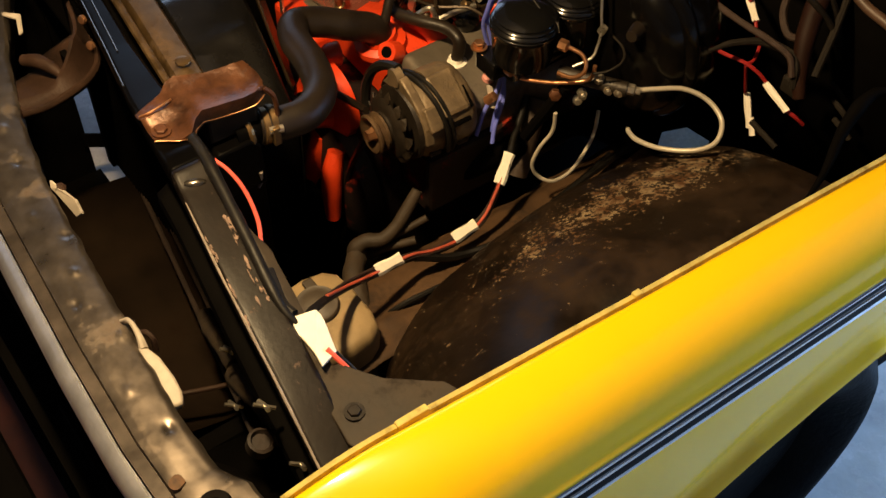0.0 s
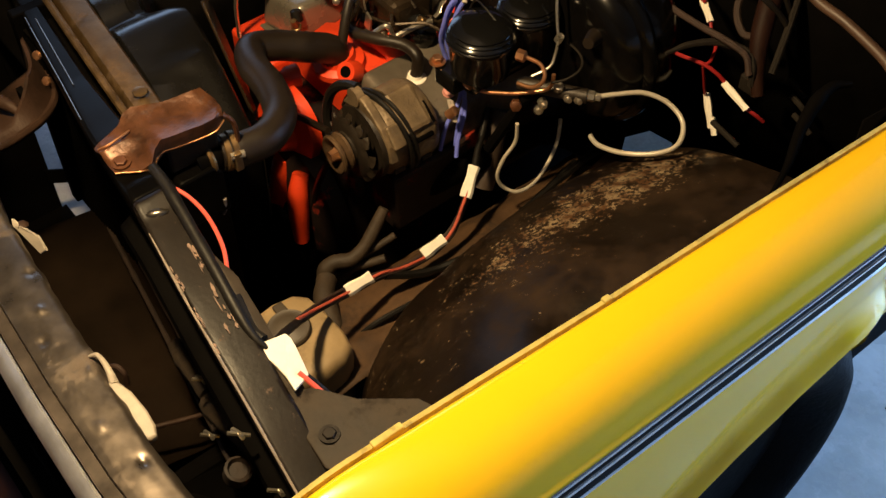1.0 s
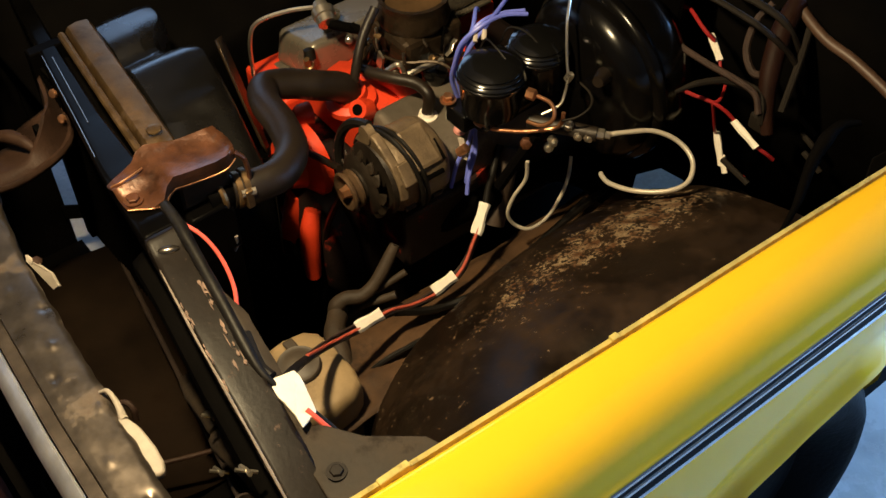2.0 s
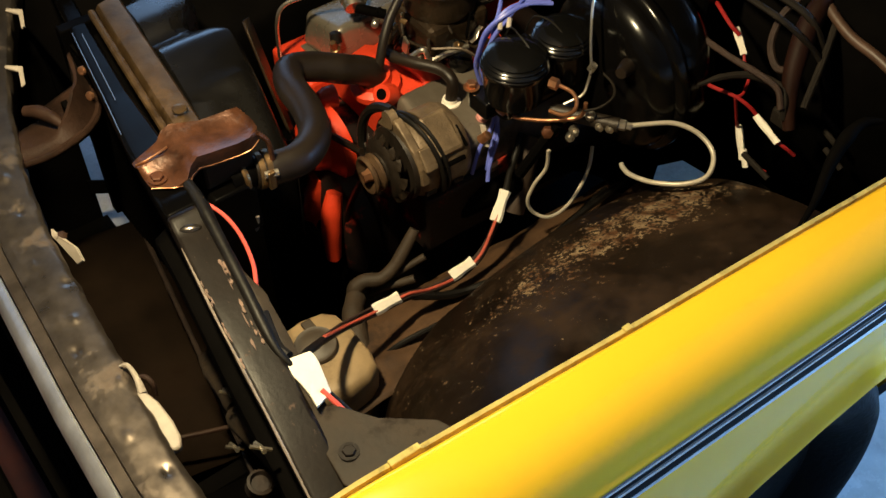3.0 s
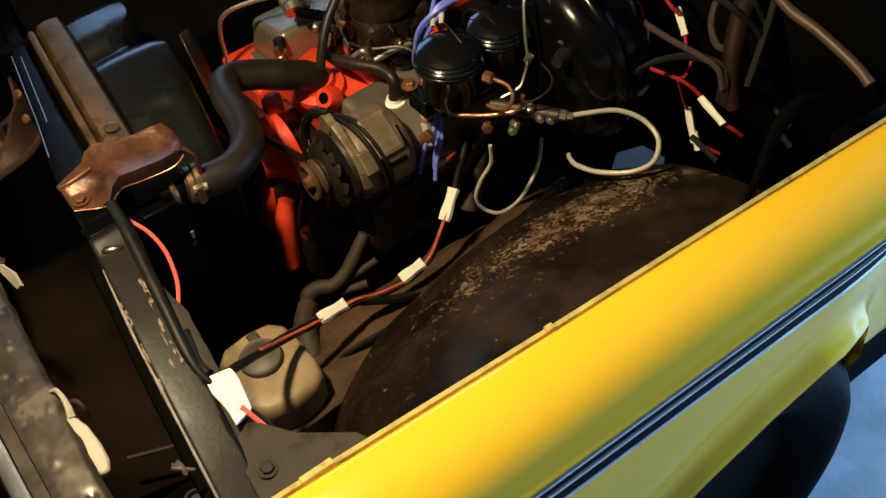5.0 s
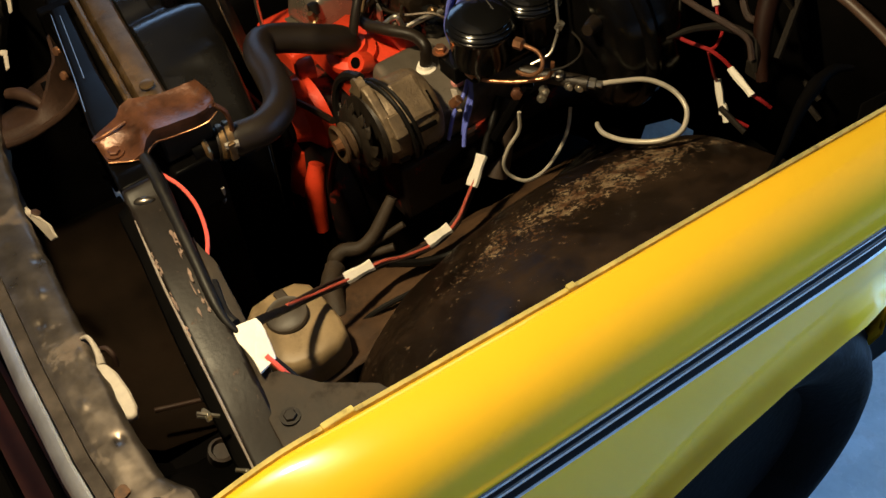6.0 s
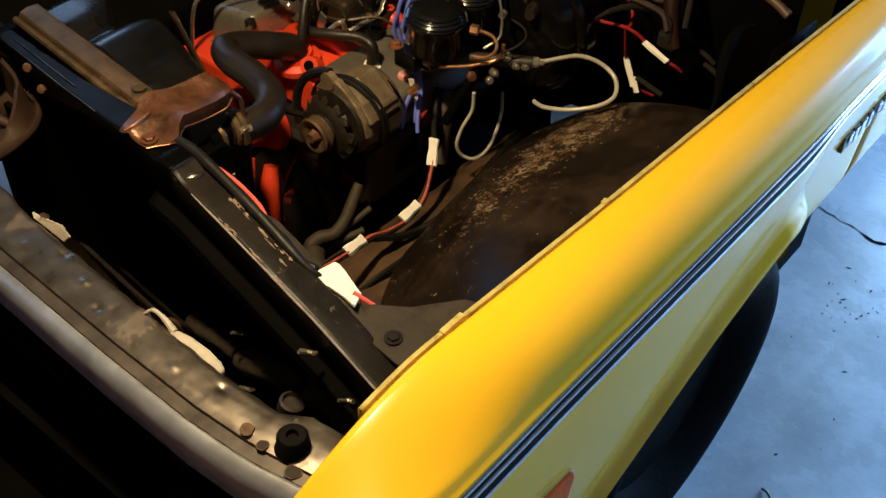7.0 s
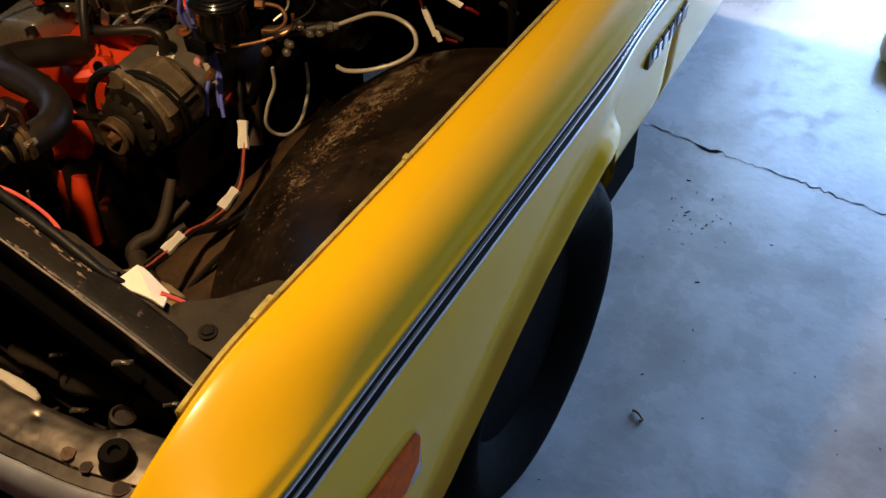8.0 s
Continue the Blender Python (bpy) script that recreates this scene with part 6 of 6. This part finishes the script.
def lower_hoses():
    h = thing("heater_hoses", (-0.49, 0.55, 0.58), "old brown-black heater hoses low in the bay", "hose")
    part("hose", tube([(-0.517, 0.635, 0.642), (-0.512, 0.613, 0.620), (-0.506, 0.584, 0.595), (-0.507, 0.556, 0.580), (-0.523, 0.531, 0.575), (-0.526, 0.513, 0.560), (-0.513, 0.506, 0.530), (-0.505, 0.50, 0.49)], [0.0095, 0.0105, 0.0115, 0.0125, 0.0135, 0.011, 0.0095], 12, wob=0.10), "apron_hose", h)
    part("hose", tube([(-0.488, 0.634, 0.601), (-0.495, 0.614, 0.590), (-0.503, 0.594, 0.578), (-0.515, 0.570, 0.560)], 0.0062, 10, wob=0.06), "apron_hose", h)
    part("hose", tube([(-0.480, 0.606, 0.570), (-0.494, 0.582, 0.562), (-0.509, 0.560, 0.553), (-0.525, 0.54, 0.53)], 0.0075, 10, wob=0.06), "apron_hose", h)
    part("hose", tube([(-0.500, 0.500, 0.575), (-0.475, 0.478, 0.578), (-0.440, 0.462, 0.575), (-0.41, 0.452, 0.565)], 0.018, 10, wob=0.1), "apron_hose", h)
    part("starter_loom", tube([(-0.53, 0.90, 0.70), (-0.518, 0.875, 0.66), (-0.512, 0.858, 0.61), (-0.50, 0.835, 0.575)], 0.020, 12, wob=0.08), "brown_loom", h)
    return h


def cowl_wiring():
    w = thing("cowl_wiring", (-0.25, 1.15, 0.85), "tangle of old looms and red leads with white tape markers", "wiring harness")
    part("lead", tube([(-0.49, 1.19, 0.935), (-0.465, 1.182, 0.932), (-0.419, 1.173, 0.930), (-0.364, 1.154, 0.922), (-0.345, 1.160, 0.908)], 0.0034, 8), "dark_red", w)
    tag("tape_marker", (-0.366, 1.176, 0.902), (-0.312, 1.139, 0.898), 0.0062, w, (0.4, -0.4, 0.8))
    part("lead", tube([(-0.312, 1.139, 0.898), (-0.30, 1.132, 0.885), (-0.289, 1.133, 0.868), (-0.275, 1.107, 0.860), (-0.277, 1.094, 0.858)], 0.0028, 8), "dark_red", w)
    part("lead", tube([(-0.330, 1.075, 0.862), (-0.31, 1.081, 0.861), (-0.278, 1.092, 0.860), (-0.256, 1.102, 0.850), (-0.242, 1.110, 0.836)], 0.0032, 8), "dark_red", w)
    part("lead", tube([(-0.189, 1.104, 0.820), (-0.174, 1.112, 0.812), (-0.165, 1.122, 0.80)], 0.0032, 8), "dark_red", w)
    tag("tape_marker", (-0.243, 1.108, 0.836), (-0.187, 1.101, 0.822), 0.006, w, (0.5, -0.4, 0.75))
    part("lead", tube([(-0.277, 1.094, 0.855), (-0.280, 1.108, 0.82), (-0.283, 1.120, 0.79), (-0.287, 1.134, 0.765)], 0.0028, 8), "dark_red", w)
    tag("tape_marker", (-0.288, 1.136, 0.768), (-0.256, 1.122, 0.724), 0.006, w, (0.6, -0.6, 0.4))
    tag("tape_marker", (-0.262, 1.128, 0.738), (-0.245, 1.120, 0.716), 0.0055, w, (0.6, -0.6, 0.4))
    part("lead", tube([(-0.256, 1.124, 0.722), (-0.245, 1.138, 0.710), (-0.225, 1.152, 0.700)], 0.0028, 8), "dark_red", w)
    part("loom", tube([(-0.305, 1.030, 0.895), (-0.292, 1.066, 0.902), (-0.266, 1.107, 0.902), (-0.228, 1.126, 0.897), (-0.205, 1.115, 0.890), (-0.195, 1.11, 0.86)], [0.003, 0.006, 0.007, 0.007, 0.006], 8, wob=0.15), "greywire", w, "grey braided loom")
    part("loom", tube([(-0.395, 1.095, 0.925), (-0.372, 1.093, 0.922), (-0.306, 1.094, 0.920), (-0.255, 1.102, 0.916), (-0.218, 1.110, 0.905), (-0.200, 1.105, 0.88)], 0.0055, 8, wob=0.1), "brownwire", w, "brown cloth loom")
    part("loom", tube([(-0.44, 1.15, 1.0), (-0.371, 1.135, 1.0), (-0.318, 1.138, 0.998), (-0.252, 1.149, 0.985), (-0.215, 1.19, 0.93), (-0.20, 1.22, 0.86)], 0.005, 8), "greywire", w)
    part("loom", tube([(-0.38, 1.18, 1.005), (-0.339, 1.174, 1.0), (-0.290, 1.180, 0.998), (-0.245, 1.192, 0.98), (-0.22, 1.215, 0.92), (-0.21, 1.235, 0.85)], 0.006, 8), "greywire", w)
    part("cable_loop", tube([(-0.290, 1.215, 0.985), (-0.30, 1.195, 0.955), (-0.29, 1.17, 0.92), (-0.262, 1.155, 0.90), (-0.24, 1.16, 0.90)], 0.006, 8), "brownwire", w)
    part("thin_lead", tube([(-0.54, 1.12, 1.0), (-0.47, 1.10, 0.985), (-0.42, 1.07, 0.965), (-0.385, 1.06, 0.945), (-0.372, 1.05, 0.915), (-0.345, 1.03, 0.885)], 0.002, 6), "brownwire", w)
    part("faded_tube", tube([(-0.30, 1.262, 1.0), (-0.25, 1.235, 0.985), (-0.191, 1.22, 0.971), (-0.133, 1.218, 0.964), (-0.063, 1.215, 0.947), (-0.03, 1.21, 0.935)], 0.0085, 10), "pinkrod", w, "faded pink-tan tube")
    part("connector", box((-0.225, 1.12, 0.83), (-0.185, 1.135, 0.86)), "greywire", w, smooth=False, bevel=0.004)
    for p in ((-0.204, 1.235, 0.80), (-0.176, 1.205, 0.80), (-0.145, 1.172, 0.80)):
        part("fuse_clip", tube([p, (p[0] + 0.02, p[1] - 0.005, p[2] - 0.002), (p[0] + 0.038, p[1] - 0.004, p[2] - 0.012)], 0.005, 8), "greywire", w)
    part("rod", tube([(-0.235, 1.09, 0.77), (-0.175, 1.085, 0.762)], 0.005, 8), "greywire", w)
    part("corner_loom", tube([(-0.060, 1.150, 0.93), (-0.074, 1.125, 0.93), (-0.073, 1.090, 0.920), (-0.062, 1.050, 0.900), (-0.036, 0.995, 0.880), (-0.022, 0.950, 0.868), (-0.018, 0.92, 0.86)], [0.004, 0.008, 0.011, 0.009, 0.006, 0.003, 0.002], 10, wob=0.1), "dark", w, "taped black corner loom")
    return w


def hood_hinge():
    h = thing("hinge_assembly", (-0.2, 1.18, 0.85), "rusty brown hood hinge with a coil spring stay", "hinge assembly")
    part("arm", tube([(-0.270, 1.275, 1.005), (-0.262, 1.238, 0.99), (-0.250, 1.195, 0.962), (-0.225, 1.150, 0.92), (-0.200, 1.125, 0.875), (-0.182, 1.115, 0.845)], [0.012, 0.016, 0.018, 0.016, 0.012, 0.010], 12), "hinge_brown", h, "brown curved arm")
    part("arm", tube([(-0.252, 1.275, 0.99), (-0.215, 1.208, 0.935), (-0.185, 1.142, 0.872)], 0.006, 8), "greywire", h)
    return h


def hood_latch():
    l = thing("hood_latch_plate", (-0.95, 0.2, 0.75), "rusty pressed steel hood latch cup behind the header", "latch")
    # the cup's rim runs from the header round to the rail
    rim = smooth_path([(-0.930, 0.070, 0), (-0.912, 0.112, 0), (-0.902, 0.146, 0), (-0.897, 0.186, 0), (-0.905, 0.229, 0), (-0.918, 0.264, 0), (-0.938, 0.290, 0), (-0.962, 0.306, 0), (-1.00, 0.318, 0), (-1.05, 0.326, 0)], 4)
    c = Vector((-1.02, 0.19, 0))
    rows = []
    for i, p in enumerate(rim):
        u = i / (len(rim) - 1)
        wall = 0.055 * max(0.0, min(1.0, (u - 0.42) / 0.22))
        n = (c - p).normalized()
        dent = 0.003 * noise.noise(p * 30)
        rows.append([p + Vector((0, 0, 0.768)), p + Vector((0, 0, 0.776)), p + n * 0.003 + Vector((0, 0, 0.781)), p + n * 0.009 + Vector((0, 0, 0.780)), p + n * 0.017 + Vector((0, 0, 0.784 + 0.30 * wall + dent)), p + n * 0.024 + Vector((0, 0, 0.786 + wall + dent)), p + n * 0.030 + Vector((0, 0, 0.786 + 0.96 * wall)), p + n * (0.036 + 0.03 * (wall < 0.01)) + Vector((0, 0, 0.780)), p + n * 0.10 + Vector((0, 0, 0.770))])
    part("cup", grid(rows), "latch_brown", l, "rusty dished cup with a rolled lip", solid=0.0025)
    part("rib", tube([(-1.01, 0.196, 0.79), (-0.985, 0.212, 0.797), (-0.955, 0.226, 0.795), (-0.935, 0.232, 0.788)], [0.010, 0.012, 0.010, 0.006], 10), "latch_brown", l, "pressed rib")
    part("slot", box((-0.970, 0.246, 0.790), (-0.950, 0.256, 0.812)), "dark", l, smooth=False)
    for p in ((-0.884, 0.276, 0.868), (-0.935, 0.288, 0.880)):
        part("bolt", lathe([(0, 0.008), (0.005, 0.007), (0.006, 0.004)], p, (0.5, -1, 0.3), 8), "copper", l, "rusty bolt head")
    return l


def front_loom():
    f = thing("headlamp_wiring", (-0.25, 0.17, 0.6), "dusty taped headlamp loom below the core support", "wiring harness")
    part("loom", tube([(-0.520, 0.236, 0.600), (-0.490, 0.228, 0.612), (-0.435, 0.221, 0.630), (-0.385, 0.216, 0.641)], 0.013, 10, wob=0.25), "dust_loom", f, "dusty taped loom")
    part("loom", tube([(-0.372, 0.211, 0.640), (-0.335, 0.212, 0.655), (-0.285, 0.214, 0.672), (-0.238, 0.214, 0.684)], 0.0195, 10, wob=0.25), "dust_loom", f)
    part("loom", tube([(-0.212, 0.206, 0.700), (-0.185, 0.211, 0.702), (-0.160, 0.214, 0.692), (-0.13, 0.216, 0.67)], 0.022, 10, wob=0.25), "dust_loom", f)
    part("lamp_bucket", lathe([(0, 0.05), (0.02, 0.075), (0.06, 0.09), (0.10, 0.10)], (-0.20, 0.14, 0.60), (0.1, -1, 0.05), 28), "dark", f)
    part("bulb_socket", lathe([(0, 0.019), (0.018, 0.019), (0.020, 0.015), (0.014, 0.012)], (-0.218, 0.168, 0.690), (0.2, 0.2, 1), 18), "lip_brown", f, "dusty lamp socket")
    for x, y, z in ((-0.358, 0.204, 0.718), (-0.167, 0.165, 0.856), (-0.338, 0.186, 0.619), (-0.105, 0.172, 0.800)):
        part("clip", tube([(x - 0.014, y, z - 0.006), (x, y + 0.002, z), (x + 0.012, y, z + 0.008)], 0.0032, 6), "steel", f)
        part("clip", tube([(x - 0.006, y - 0.01, z + 0.006), (x + 0.006, y + 0.012, z - 0.006)], 0.0028, 6), "steel", f)
    return f


def floor_bits():
    rnd = random.Random(3)
    bm = bmesh.new()
    for i in range(70):
        x, y = rnd.gauss(0.14, 0.06), rnd.gauss(1.62, 0.08)
        if i > 34:
            x, y = rnd.uniform(0.1, 1.2), rnd.uniform(0.5, 2.6)
        if x < 0.09:
            continue
        r = rnd.uniform(0.0008, 0.0027)
        bmesh.ops.create_icosphere(bm, subdivisions=1, radius=r, matrix=Matrix.LocRotScale((x, y, r * 0.4), Euler((0, 0, rnd.uniform(0, 3))), (rnd.uniform(1, 4.0), 1, 0.4)))
    tagged(part("grit", bm, "dark", smooth=False), "dark grit and crumbs scattered on the concrete", "grit", kind="stuff")
    c = part("metal_scrap", tube([(0.262, 1.012, 0.004), (0.275, 1.008, 0.008), (0.288, 1.000, 0.005), (0.286, 0.992, 0.004)], 0.0032, 8), "cast")
    tagged(c, "small dull metal offcut lying on concrete", "metal scrap")
    # added sheet: darkens the floor ahead of the car in place of shade
    g = thing("front_floor_shade", (-0.95, -0.1, 0), "dark red-brown sheet standing in for the shaded floor in front", "cardboard")
    part("sheet", slab([(-3.6, -2.6, 0.012), (0.05, -2.55, 0.010), (0.02, 0.10, 0.008), (-3.5, 0.14, 0.012)], (0, 0, -0.006)), "shade_brown", g, smooth=False)
    b = thing("storage_bin", (0.58, 2.58, 0), "pale grey plastic bin standing on the concrete", "bin")
    part("bin_body", box((0.405, 2.46, 0.0), (0.75, 2.71, 0.10)), "white", b, smooth=False, bevel=0.03)


car_rear()
radiator()
shroud()
mount_bracket()
upper_hose()
engine()
carburetor()
alternator()
master_cylinder()
booster()
brake_lines()
washer_bottle()
harness()
plug_wires()
lower_hoses()
cowl_wiring()
hood_hinge()
hood_latch()
front_loom()
floor_bits()
